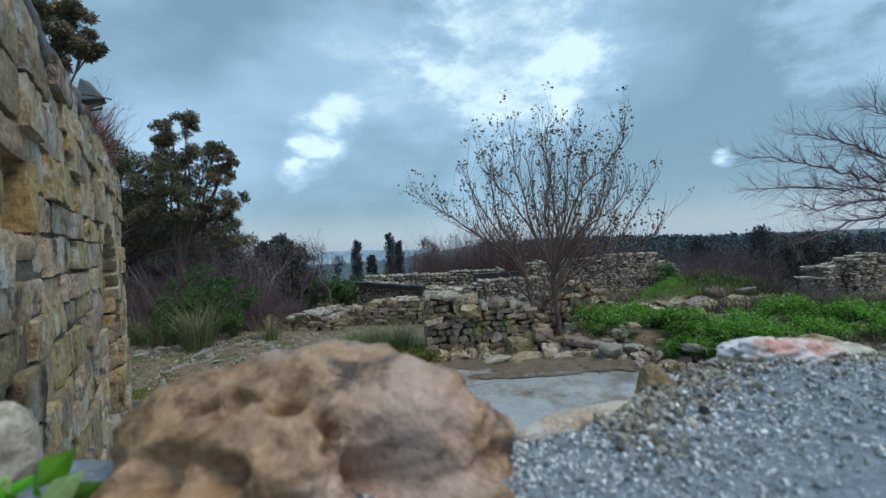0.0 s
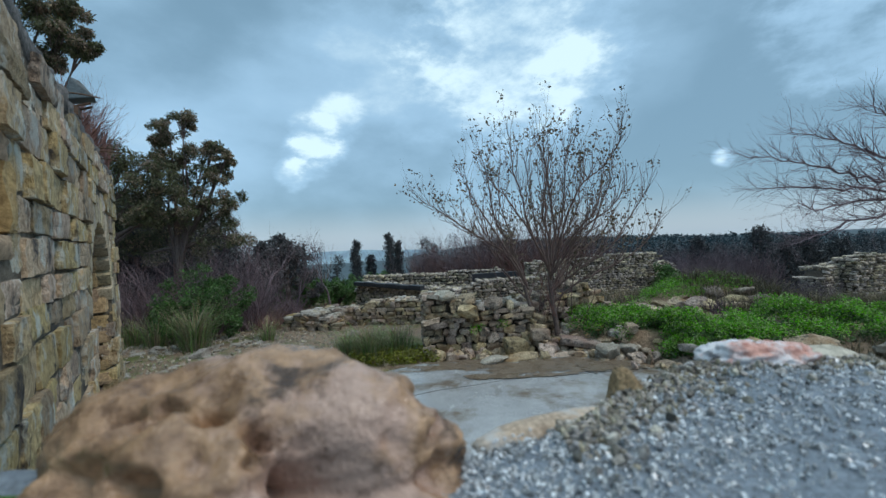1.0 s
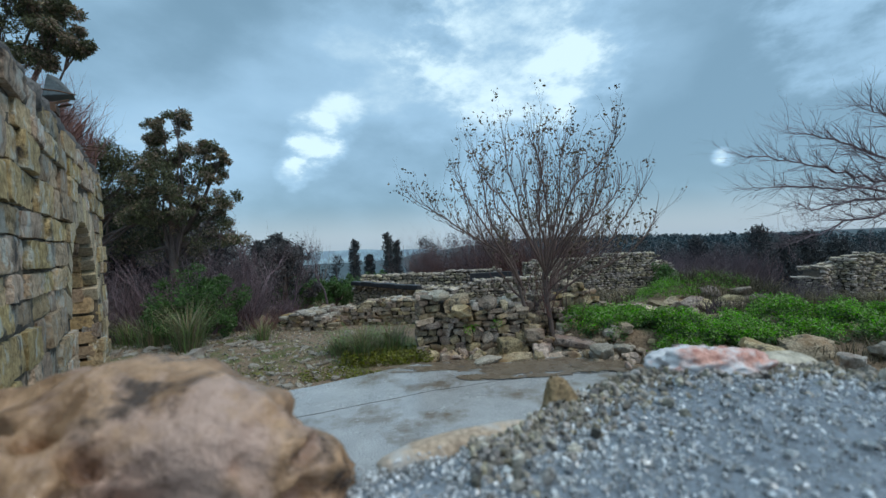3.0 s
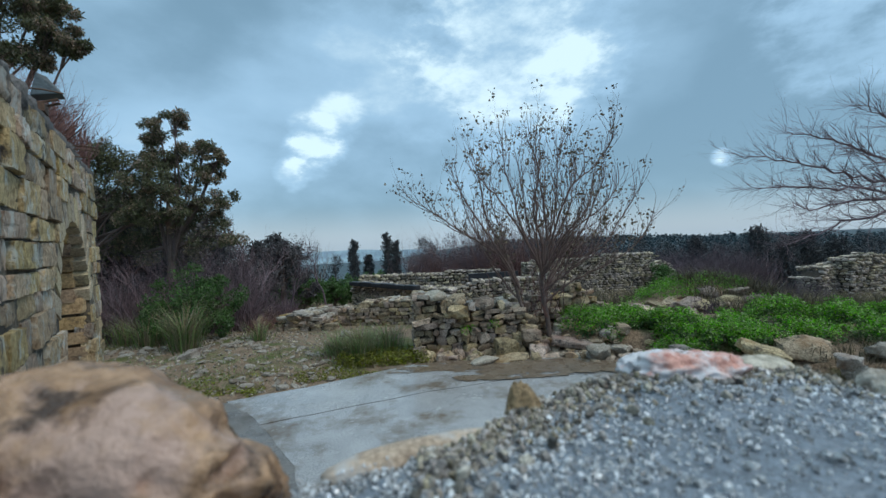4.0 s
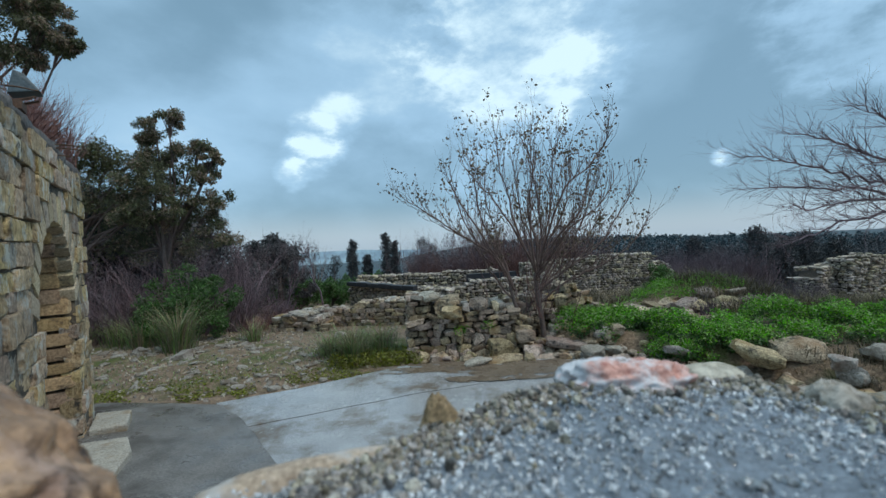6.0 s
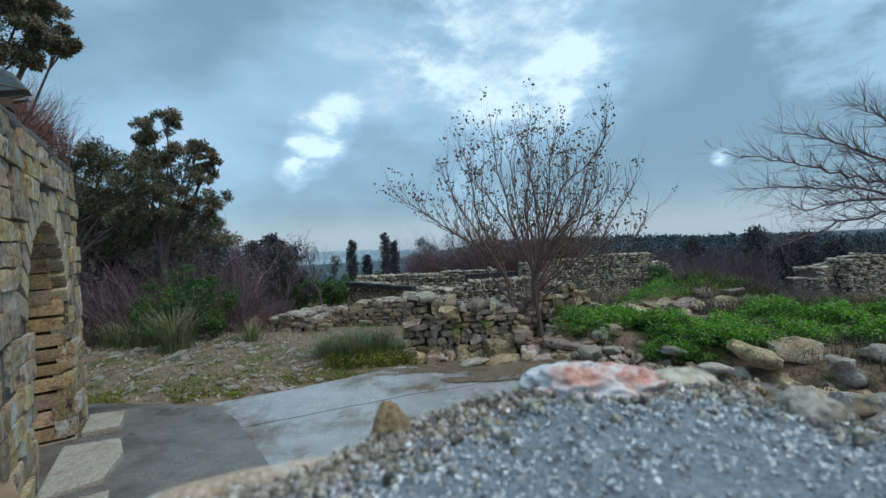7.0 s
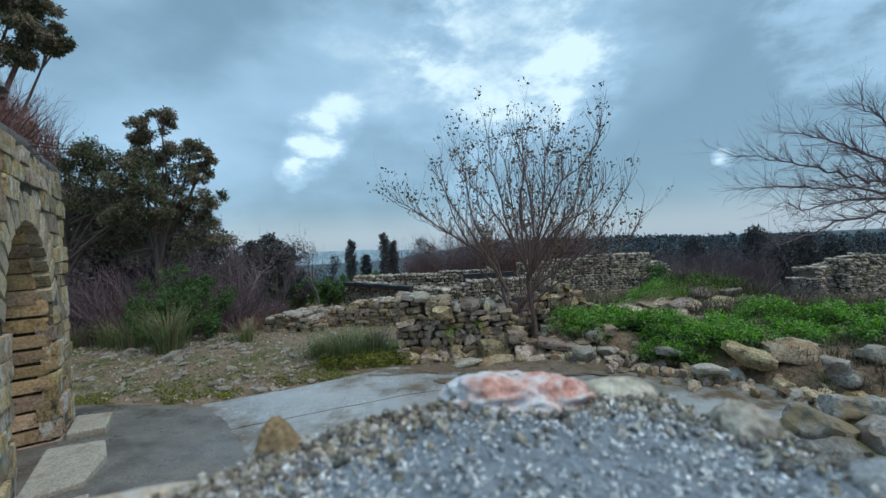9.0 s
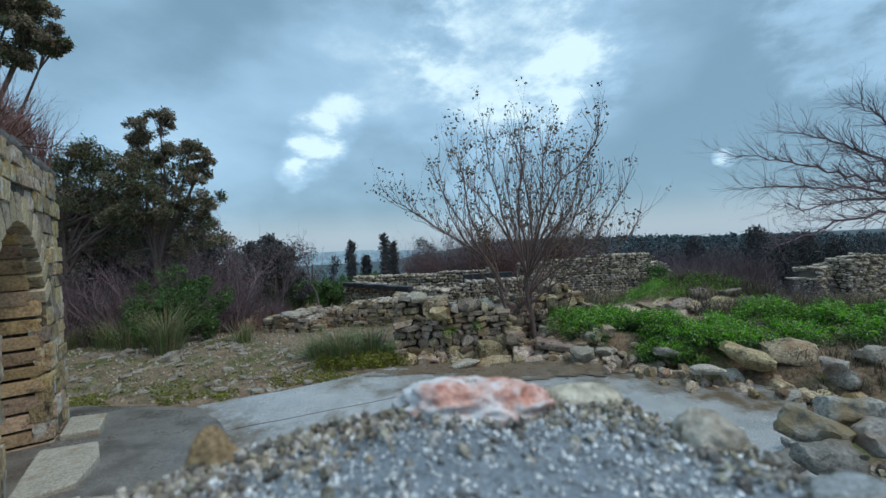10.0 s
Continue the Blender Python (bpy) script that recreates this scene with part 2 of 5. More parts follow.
# Far slopes: the blue of distance haze is mixed into this colour.
M_HILL = mat("hazed_far_hill", (0.03, 0.055, 0.07), (0.065, 0.10, 0.115), 0.02, 0.95, 0.0, 0.2)
# Haze of the air painted in as the mountains' pale blue.
M_HAZE = mat("haze_blue_mountain", (0.52, 0.68, 0.82), (0.58, 0.74, 0.86), 0.002, 1.0, 0.0, 0.02)
M_TAN = mat("tan_stone", (0.30, 0.21, 0.14), (0.58, 0.46, 0.35), 22, 0.6, 0.5, 150, depth=0.005, stain=(0.50, 0.48, 0.46), stain_scale=15, stain_at=(0.52, 0.64))
M_MOSS = mat("moss", (0.08, 0.095, 0.014), (0.24, 0.25, 0.04), 3, 0.8, 0.0, 20, island=0.45, trans=0.2)
M_BEAM = mat("dark_tarred_beam", (0.012, 0.013, 0.017), (0.035, 0.036, 0.045), 6, 0.6, 0.4, 40)
M_METAL = mat("blue_grey_painted_metal", (0.03, 0.045, 0.055), (0.07, 0.10, 0.115), 9, 0.45, 0.1, 60)
M_RUST = mat("rusty_iron", (0.05, 0.03, 0.022), (0.14, 0.08, 0.05), 20, 0.8, 0.3, 90)
M_DARK = mat("dark_room_wall", (0.06, 0.05, 0.04), (0.12, 0.10, 0.08), 4, 0.95, 0.3, 40)
M_HOUSE = mat("far_house_wall", (0.45, 0.45, 0.44), (0.6, 0.6, 0.58), 0.3, 0.9, 0.0, 2)
M_ROOF = mat("far_roof", (0.2, 0.1, 0.07), (0.3, 0.15, 0.1), 0.3, 0.9, 0.0, 2)

# ---------------------------------------------------------------- building helpers
rng = np.random.default_rng(7)


def sm(x, lo, hi):
    t = min(1.0, max(0.0, (x - lo) / (hi - lo)))
    return t * t * (3 - 2 * t)


def mesh_of(name, verts, faces, material, smooth=False):
    me = bpy.data.meshes.new(name)
    me.from_pydata([tuple(v) for v in verts], [], [tuple(f) for f in faces])
    if smooth:
        me.polygons.foreach_set("use_smooth", [True] * len(me.polygons))
    me.materials.append(material)
    me.update()
    return me


def part(name, me, parent, label="", m=None, kind=""):
    """One mesh object under a thing or a part; m is its pose in the world of an unmoved parent."""
    ob = new(name, me)
    ob.parent = parent
    if m is not None:
        ob.matrix_basis = m
    return tagged(ob, label, kind=kind)


def thing(name, me, label, category, group="", kind="", m=None):
    ob = new(name, me)
    if m is not None:
        ob.matrix_basis = m
    return tagged(ob, label, category, group, kind)


class Geo:
    """Vertices and faces gathered before they become one mesh."""

    def __init__(self):
        self.v, self.f = [], []

    def add(self, verts, faces):
        n = len(self.v)
        self.v.extend(verts)
        self.f.extend([tuple(i + n for i in f) for f in faces])

    def tube(self, pts, radii, sides=5):
        n0 = len(self.v)
        pts = [Vector(p) for p in pts]
        for i, p in enumerate(pts):
            d = (pts[min(i + 1, len(pts) - 1)] - pts[max(i - 1, 0)]).normalized()
            a = d.orthogonal().normalized()
            b = d.cross(a)
            for k in range(sides):
                w = 2 * math.pi * k / sides
                self.v.append(p + (a * math.cos(w) + b * math.sin(w)) * radii[i])
        for i in range(len(pts) - 1):
            for k in range(sides):
                k2 = (k + 1) % sides
                self.f.append((n0 + i * sides + k, n0 + i * sides + k2, n0 + (i + 1) * sides + k2, n0 + (i + 1) * sides + k))

    def box(self, lo, hi):
        x0, y0, z0 = lo
        x1, y1, z1 = hi
        self.add([Vector(p) for p in ((x0, y0, z0), (x1, y0, z0), (x1, y1, z0), (x0, y1, z0), (x0, y0, z1), (x1, y0, z1), (x1, y1, z1), (x0, y1, z1))],
                 [(0, 3, 2, 1), (4, 5, 6, 7), (0, 1, 5, 4), (1, 2, 6, 5), (2, 3, 7, 6), (3, 0, 4, 7)])

    def prism(self, poly, z0, z1):
        n = len(poly)
        self.add([Vector((x, y, z0)) for x, y in poly] + [Vector((x, y, z1)) for x, y in poly],
                 [tuple(range(n))[::-1], tuple(range(n, 2 * n))] + [(i, (i + 1) % n, n + (i + 1) % n, n + i) for i in range(n)])

    def mesh(self, name, material, smooth=False):
        return mesh_of(name, self.v, self.f, material, smooth)


def block_shape(n, k, rough, seed, chop=0, fine=0.0):
    """A rounded, uneven block inside the unit cube -0.5..0.5, n faces to a side."""
    verts, index, faces = [], {}, []
    dice = random.Random(seed * 17 + 5)
    cuts = []
    for _ in range(chop):
        nrm = Vector((dice.gauss(0, 1), dice.gauss(0, 1), dice.gauss(0, 1))).normalized()
        cuts.append((nrm, dice.uniform(0.58, 0.95)))

    def vert(p):
        key = tuple(round(c * n) for c in p)
        if key not in index:
            q = Vector(p)
            s = (abs(q.x) ** k + abs(q.y) ** k + abs(q.z) ** k) ** (1 / k)
            q = q / s
            for nrm, dist in cuts:
                over = q.dot(nrm) - dist
                if over > 0:
                    q = q - nrm * over
            if fine:
                q += noise.noise_vector(q * 3.7 + Vector((seed, seed * 2.2, 0))) * fine
            q += noise.noise_vector(q * 1.1 + Vector((seed * 7.3, seed * 3.1, seed))) * rough
            index[key] = len(verts)
            verts.append(q * 0.5)
        return index[key]

    for axis in range(3):
        for side in (-1, 1):
            for i in range(n):
                for j in range(n):
                    quad = []
                    for a, b in ((i, j), (i + 1, j), (i + 1, j + 1), (i, j + 1)):
                        p = [0, 0, 0]
                        p[axis], p[(axis + 1) % 3], p[(axis + 2) % 3] = side, 2 * a / n - 1, 2 * b / n - 1
                        quad.append(vert(p))
                    faces.append(quad if side > 0 else quad[::-1])
    return verts, faces


def block_set(name, material, count, n, k, rough, seed, smooth=False, chop=0, fine=0.0, crease=0):
    made = [mesh_of(name, *block_shape(n, k, rough, seed + i, chop, fine), material, smooth) for i in range(count)]
    if crease:
        for me in made:
            me.set_sharp_from_angle(angle=radians(crease))
    return made


SHAPES = [block_shape(2, 5.0, 0.26, 40 + i, 2) for i in range(10)]
CHIPS = [block_shape(1, 3.0, 0.35, 80 + i) for i in range(10)]
PEBBLES = [block_shape(2, 3.5, 0.30, 60 + i, 2) for i in range(10)]


def scatter_blocks(geo, shapes, m, size):
    v, f = shapes[rng.integers(len(shapes))]
    s = Matrix.Diagonal((*size, 1))
    geo.add([m @ s @ p for p in v], f)


def turn(a=0.0, b=0.0, c=0.0):
    return Euler((a, b, c)).to_matrix().to_4x4()


def grow(geo, p, d, length, radius, levels, tips, bend=0.25, lift=0.15, fork=(2, 4), shrink=0.68, spread=0.7, sides=5, steps=4):
    """A limb with its smaller limbs; tips gathers where the twigs end."""
    pts, rad = [p.copy()], [radius]
    d = d.normalized()
    for i in range(steps):
        d = (d + Vector(rng.normal(0, bend, 3)) * 0.5 + Vector((0, 0, lift))).normalized()
        p = p + d * (length / steps)
        pts.append(p.copy())
        rad.append(radius * (1 - 0.45 * (i + 1) / steps))
    if levels == 0:
        rad[-1] *= 0.4
    geo.tube(pts, rad, sides if levels else 3)
    if levels == 0:
        tips.append((pts[-1], d))
        tips.append((pts[len(pts) // 2], d))
        return
    for _ in range(rng.integers(*fork, endpoint=True)):
        i = rng.integers(max(1, steps // 2), steps, endpoint=True)
        side = Vector(rng.normal(0, 1, 3))
        nd = (pts[i] - pts[i - 1]).normalized() + side.normalized() * spread * rng.uniform(0.5, 1.1)
        grow(geo, pts[i], nd, length * shrink * rng.uniform(0.7, 1.15), rad[i] * 0.62, levels - 1, tips, bend, lift, fork, shrink, spread, sides, steps)


def leaf_cloud(points, size, flat=0.0, aspect=0.45, droop=0.0):
    """Small folded pointed leaves at the points (an n x 3 array), turned at random."""
    pts = np.asarray(points, float)
    n = len(pts)
    a = rng.normal(0, 1, (n, 3))
    a[:, 2] = a[:, 2] * (1 - flat) - droop
    a /= np.linalg.norm(a, axis=1)[:, None]
    b = np.cross(a, rng.normal(0, 1, (n, 3)))
    b /= np.linalg.norm(b, axis=1)[:, None] + 1e-9
    c = np.cross(a, b)
    s = (size * rng.uniform(0.6, 1.35, n))[:, None]
    v = np.stack([pts, pts + a * s * 0.5 + b * s * aspect * 0.5 + c * s * 0.1, pts + a * s, pts + a * s * 0.5 - b * s * aspect * 0.5 + c * s * 0.1], 1).reshape(-1, 3)
    f = [(4 * i, 4 * i + 1, 4 * i + 2, 4 * i + 3) for i in range(n)]
    return v, f


def around(centres, radii, each, squash=0.8):
    """Points in soft clumps round the centres."""
    out = []
    for c, r in zip(centres, radii):
        p = rng.normal(0, 1, (each, 3))
        p /= np.linalg.norm(p, axis=1)[:, None]
        p *= (rng.uniform(0.25, 1, each) ** 0.6)[:, None] * r
        p[:, 2] *= squash
        out.append(p + np.asarray(c))
    return np.concatenate(out)


def blades(centre, count, length, spread, width, lean=0.5):
    """Grass blades that bend outwards from a tuft."""
    g = Geo()
    for _ in range(count):
        w = rng.uniform(0, 2 * math.pi)
        r = abs(rng.normal(0, spread))
        o = Vector((centre[0] + r * math.cos(w), centre[1] + r * math.sin(w), centre[2] - 0.02))
        out = Vector((math.cos(w), math.sin(w), 0)) * lean * rng.uniform(0.2, 1.3)
        side = Vector((-math.sin(w), math.cos(w), 0)) * width
        ln_ = length * rng.uniform(0.35, 1.25)
        p1 = o + (Vector((0, 0, 1)) + out * 0.4) * ln_ * 0.5
        p2 = o + (Vector((0, 0, 1)) + out) * ln_ * rng.uniform(0.75, 0.95)
        g.add([o - side, o + side, p1 + side * 0.7, p1 - side * 0.7, p2], [(0, 1, 2, 3), (3, 2, 4)])
    return g


# ---------------------------------------------------------------- ground
WALL_O, WALL_D = Vector((-1.5, 1.48, 0)), Vector((-0.59, 0.807, 0)).normalized()
WALL_N = Vector((WALL_D.y, -WALL_D.x, 0))


def yard_x(y):
    """How far to the right the concrete reaches at y."""
    pts = ((-9, 3.3), (3.2, 3.3), (3.5, 3.9), (4.1, 4.45), (4.9, 3.85), (5.5, 3.15), (6.1, 2.75), (6.6, 1.5), (60, 1.5))
    for (y0, x0), (y1, x1) in zip(pts, pts[1:]):
        if y <= y1:
            return x0 + (x1 - x0) * max(0.0, y - y0) / (y1 - y0)
    return 1.5


def ground_z(x, y):
    z = 0.0
    away = (Vector((x, y, 0)) - WALL_O).dot(WALL_N)
    z += 0.22 * (1 - sm(away, 0.1, 1.5)) * (1 - sm(y, 3.6, 6.0))
    z -= 0.085 * min(22.0, max(0.0, y - 7.5)) * sm(y, 7.0, 9.0)
    z += 0.35 * sm(x - yard_x(y), 0.3, 1.1) * (1 - sm(y, 7.2, 9.0)) * sm(y, 2.8, 3.4)
    z += 0.92 * math.exp(-((x - 6.9) / 1.9) ** 2 - ((y - 10.3) / 1.2) ** 2)
    z += 0.72 * sm(x, 2.05, 2.5) * (1 - sm(y, 2.05, 2.6))
    z -= 0.8 * sm(x, 8.5, 12.5) * sm(y, 8.5, 15.0) * (1 - sm(y, 24, 40))
    far = max(abs(x) * 0.6, y)
    z -= 14 * sm(far, 30, 110)
    if far > 120:
        ang = math.atan2(x, max(y, 1))
        z += (13.0 - 2.0 * sm(ang, 0.0, 0.8) - 26 * (1 - sm(ang, -0.25, 0.12))) * sm(far, 130, 420) + 1.5 * noise.noise(Vector((x * 0.006, y * 0.006, 3)))
    z -= 95 * sm(far, 480, 2400)
    near = 1 - sm(far, 20, 40)
    z += 0.03 * near * noise.noise(Vector((x * 0.9, y * 0.9, 0))) * sm(y, 5.0, 8.0) - 0.02
    return z


def build_ground():
    def axis(lo, hi, fine_lo, fine_hi, step):
        mid = list(np.arange(fine_lo, fine_hi, step))
        up, s = [], step
        v = fine_hi
        while v < hi:
            up.append(v)
            s *= 1.14
            v += s
        down, s, v = [], step, fine_lo - step
        while v > lo:
            down.append(v)
            s *= 1.14
            v -= s
        return [lo] + down[::-1] + mid + up + [hi]

    xs, ys = axis(-3000, 3000, -9, 12, 0.16), axis(-300, 4000, -1, 13, 0.16)
    verts = [(x, y, ground_z(x, y)) for y in ys for x in xs]
    w = len(xs)
    faces = [(j * w + i, j * w + i + 1, (j + 1) * w + i + 1, (j + 1) * w + i) for j in range(len(ys) - 1) for i in range(w - 1)]
    me = mesh_of("ground", verts, faces, M_GROUND, True)
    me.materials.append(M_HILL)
    # beyond 34 m the ground takes the haze-tinted hill colour
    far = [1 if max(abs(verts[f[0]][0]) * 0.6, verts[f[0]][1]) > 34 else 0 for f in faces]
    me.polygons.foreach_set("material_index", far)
    thing("ground", me, "stony earth with moss and thin grass", "ground", kind="structure")


build_ground()


# ---------------------------------------------------------------- concrete yard
def yard():
    def slab(name, poly, top, material, label):
        g = Geo()
        # a wavering edge
        pts = []
        for i, p in enumerate(poly):
            q = poly[(i + 1) % len(poly)]
            n = max(2, int(math.dist(p, q) / 0.18))
            for k in range(n):
                x, y = p[0] + (q[0] - p[0]) * k / n, p[1] + (q[1] - p[1]) * k / n
                j = noise.noise(Vector((x * 3, y * 3, 5))) * 0.035
                pts.append((x + j, y + j))
        g.prism(pts, -0.12, top)
        return thing(name, g.mesh(name, material), label, "paving", "yard slabs", "structure")

    slab("pavement", [(-2.62, 4.98), (-1.86, 4.31), (-0.10, 5.02), (1.0, 5.35), (2.95, 5.5), (2.5, 6.2), (0.9, 6.2), (-0.4, 6.15), (-1.7, 5.38)], 0.018, M_SLAB, "wet grey concrete strip beside the grass")
    slab("pavement", [(-1.852, 4.298), (-1.18, 3.45), (-0.6, 2.2), (0.0, 0.8), (3.2, 0.8), (3.3, 3.2), (4.55, 4.6), (3.8, 5.4), (2.95, 5.488), (1.0, 5.338), (-0.096, 5.008)], 0.014, M_SLAB, "wet smooth grey concrete slab")


yard()


def old_paving():
    """The darker worn paving that climbs to the doorway."""
    g = Geo()
    n, m = 26, 30
    a, b = Vector((-4.35, 4.9, 0)), Vector((-2.25, 4.93, 0))
    c, d = Vector((-1.2, 0.6, 0)), Vector((1.3, 0.8, 0))
    for j in range(m + 1):
        t = j / m
        for i in range(n + 1):
            s = i / n
            p = (a.lerp(c, t)).lerp(b.lerp(d, t), s)
            g.v.append(Vector((p.x, p.y, max(0.006, ground_z(p.x, p.y) + 0.028 + 0.008 * noise.noise(p * 2.5) * (1 - sm(s, 0.6, 0.75))))))
    g.f = [(j * (n + 1) + i, (j + 1) * (n + 1) + i, (j + 1) * (n + 1) + i + 1, j * (n + 1) + i + 1) for j in range(m) for i in range(n)]
    thing("pavement", g.mesh("old_paving", M_SLAB2, True), "dark worn uneven paving before the doorway", "paving", kind="structure")


old_paving()


def silt():
    """Thin ragged films of mud washed onto the concrete before the ruined wall."""
    for cx, cy, rx, ry, seed in ((0.45, 5.98, 1.25, 0.28, 1), (1.60, 5.76, 1.0, 0.42, 2), (0.75, 5.42, 0.6, 0.12, 3), (2.45, 5.65, 0.5, 0.28, 4)):
        g, index = Geo(), {}
        n = 46
        for j in range(n):
            for i in range(n):
                u, v = 2 * (i + 0.5) / n - 1, 2 * (j + 0.5) / n - 1
                x, y = cx + u * rx, cy + v * ry
                if u * u + v * v + 1.1 * noise.noise(Vector((x * 3.2, y * 7, seed))) + 0.5 * noise.noise(Vector((x * 11, y * 19, seed))) > 0.78:
                    continue
                quad = []
                for a, b in ((i, j), (i + 1, j), (i + 1, j + 1), (i, j + 1)):
                    if (a, b) not in index:
                        index[a, b] = len(g.v)
                        g.v.append(Vector((cx + (2 * a / n - 1) * rx, cy + (2 * b / n - 1) * ry, 0.0185 + 0.004 * seed)))
                    quad.append(index[a, b])
                g.f.append(tuple(quad))
        thing("silt", g.mesh("silt", M_SILT), "thin film of dark wet mud on the concrete", "mud", "mud films", "stuff")


silt()

# ---------------------------------------------------------------- stone building with the arched doorway
def house():
    base_z = 0.1

    def at(s, z, out=0.0):
        p = WALL_O + WALL_D * s + WALL_N * out
        return Vector((p.x, p.y, z))

    frame_m = Matrix((
        (WALL_D.x, WALL_N.x, 0, WALL_O.x), (WALL_D.y, WALL_N.y, 0, WALL_O.y), (0, 0, 1, 0), (0, 0, 0, 1)))
    S0, S1, TOP = -1.3, 3.55, 2.80
    DL, DR, SPRING, APEX = 1.46, 2.81, 1.50, 2.20   # doorway
    MID, HALF = (DL + DR) / 2, (DR - DL) / 2
    DEPTH = 0.75

    def arch(u):
        """Height of the opening at u from -1 to 1: a slightly pointed arch."""
        return SPRING + (APEX - SPRING) * max(0.0, 1 - abs(u) ** 2.1) ** 0.54

    building = new("stone_building")
    tagged(building, "old limestone building with an arched doorway and a flat roof left open behind", "building")
    # the wall's core, pierced by the doorway and the small window
    g = Geo()

    def panel(s0, s1, z0, z1, back=-0.55, front=0.006):
        g.box((s0, back, z0), (s1, front, z1))

    n = 28
    WL, WR, WB, WT = -0.62, -0.28, 2.0, 2.26
    panel(S0, WL, base_z - 0.4, TOP)
    panel(WL, WR, base_z - 0.4, WB)
    panel(WL, WR, WT, TOP)
    panel(WR, DL - 0.05, base_z - 0.4, TOP)
    panel(DR + 0.05, S1, base_z - 0.4, TOP)
    k0 = len(g.v)
    for i in range(n + 1):
        u = -math.cos(math.pi * i / n)
        x, low = MID + u * (HALF + 0.05), arch(u) + 0.07
        g.v += [Vector((x, -DEPTH, low)), Vector((x, 0.006, low)), Vector((x, 0.006, TOP)), Vector((x, -DEPTH, TOP))]
    for i in range(n):
        for a, b in ((0, 1), (1, 2), (2, 3), (3, 0)):
            g.f.append((k0 + 4 * i + a, k0 + 4 * i + b, k0 + 4 * i + 4 + b, k0 + 4 * i + 4 + a))
    g.f += [(k0, k0 + 3, k0 + 2, k0 + 1), tuple(k0 + 4 * n + a for a in range(4))]
    panel(DL - 0.3, DL - 0.05, base_z - 0.4, TOP - 0.1, -DEPTH, -0.551)
    panel(DR + 0.05, DR + 0.3, base_z - 0.4, TOP - 0.1, -DEPTH, -0.551)
    wall = part("wall", g.mesh("wall", M_MORTAR), building, "grey weathered mortar between the stones", frame_m)
    # side and back walls of the room, in one dark brown
    g = Geo()
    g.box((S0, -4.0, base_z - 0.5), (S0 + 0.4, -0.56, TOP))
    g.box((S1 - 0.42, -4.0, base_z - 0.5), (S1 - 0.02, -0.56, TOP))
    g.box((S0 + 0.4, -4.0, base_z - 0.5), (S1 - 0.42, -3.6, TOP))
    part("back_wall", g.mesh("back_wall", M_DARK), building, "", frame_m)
    # only a front strip of roof; the unseen rest is left open for light
    g = Geo()
    g.box((S0 - 0.02, -1.0, TOP + 0.002), (S1 + 0.02, -0.12, TOP + 0.12))
    part("roof", g.mesh("roof", M_PLASTER), building, "front strip of the flat roof with earth on it, open behind for light", frame_m)
    # weathered capping along the roof edge
    g = Geo()
    k = 150
    for i in range(k + 1):
        s = S0 - 0.02 + (S1 - S0 + 0.05) * i / k
        h = TOP + 0.085 + 0.05 * noise.noise(Vector((s * 2.3, 0, 1))) + 0.04 * noise.noise(Vector((s * 11, 0, 2)))
        lo = TOP - 0.07 + 0.08 * noise.noise(Vector((s * 3.1, 4, 1)))
        o = 0.03 * noise.noise(Vector((s * 7, 8, 1))) - 0.012
        g.v += [Vector((s, -0.03, lo)), Vector((s, 0.025 + o, lo + 0.02)), Vector((s, 0.03 + o, h - 0.06)), Vector((s, -0.05, h)), Vector((s, -0.25, h - 0.02)), Vector((s, -0.25, TOP))]
    for i in range(k):
        for j in range(5):
            g.f.append((i * 6 + j, i * 6 + j + 1, i * 6 + j + 7, i * 6 + j + 6))
    g.f += [(5, 4, 3, 2, 1, 0), tuple(k * 6 + j for j in range(6))]
    part("capping", g.mesh("capping", M_PLASTER, True), building, "dark weathered plaster capping", frame_m)

    # stone courses
    pool = block_set("block", M_BLOCK, 24, 7, 22.0, 0.09, 3, True, 0, 0.10, 30)
    reveal = block_set("jamb_block", M_REVEAL, 10, 5, 22.0, 0.06, 33, True, 0, 0.06, 32)
    wedge_pool = block_set("voussoir", M_VOUSSOIR, 6, 4, 24.0, 0.06, 53, True, 0, 0.05, 32)
    count = 0
    z = base_z - 0.02
    ring = 0.24
    while z < TOP - 0.16:
        h = rng.uniform(0.12, 0.20)
        s = S0 + rng.uniform(-0.1, 0.0)
        zc = z + h / 2
        while s < S1 - 0.03:
            l = rng.uniform(0.15, 0.38)
            e = min(s + l, S1 + rng.uniform(-0.01, 0.02))
            if S1 - e < 0.1:
                e = S1 + rng.uniform(0.0, 0.02)
            a, b = s, e
            s = e
            # keep clear of the doorway with its ring of wedges, and of the window
            if zc < SPRING:
                lo, hi = DL, DR
            elif zc < APEX + ring + 0.05:
                q = min(1.0, max(0.0, (zc - SPRING) / (APEX + ring - SPRING)))
                w = (HALF + ring) * math.sqrt(max(0.0, 1 - q ** 1.7))
                lo, hi = MID - w, MID + w
            else:
                lo = hi = 99
            for A, B in ((lo, hi), (WL, WR) if WB - 0.06 < zc < WT + 0.05 else (99, 99)):
                if a < B and b > A:
                    if a >= A and b <= B:
                        a = b
                    elif a < A:
                        b = min(b, A)
                    else:
                        a = max(a, B)
            if b - a < 0.06:
                continue
            d = rng.uniform(0.10, 0.15)
            out = rng.uniform(-0.018, 0.020)
            tall = h * rng.uniform(0.92, 1.03)
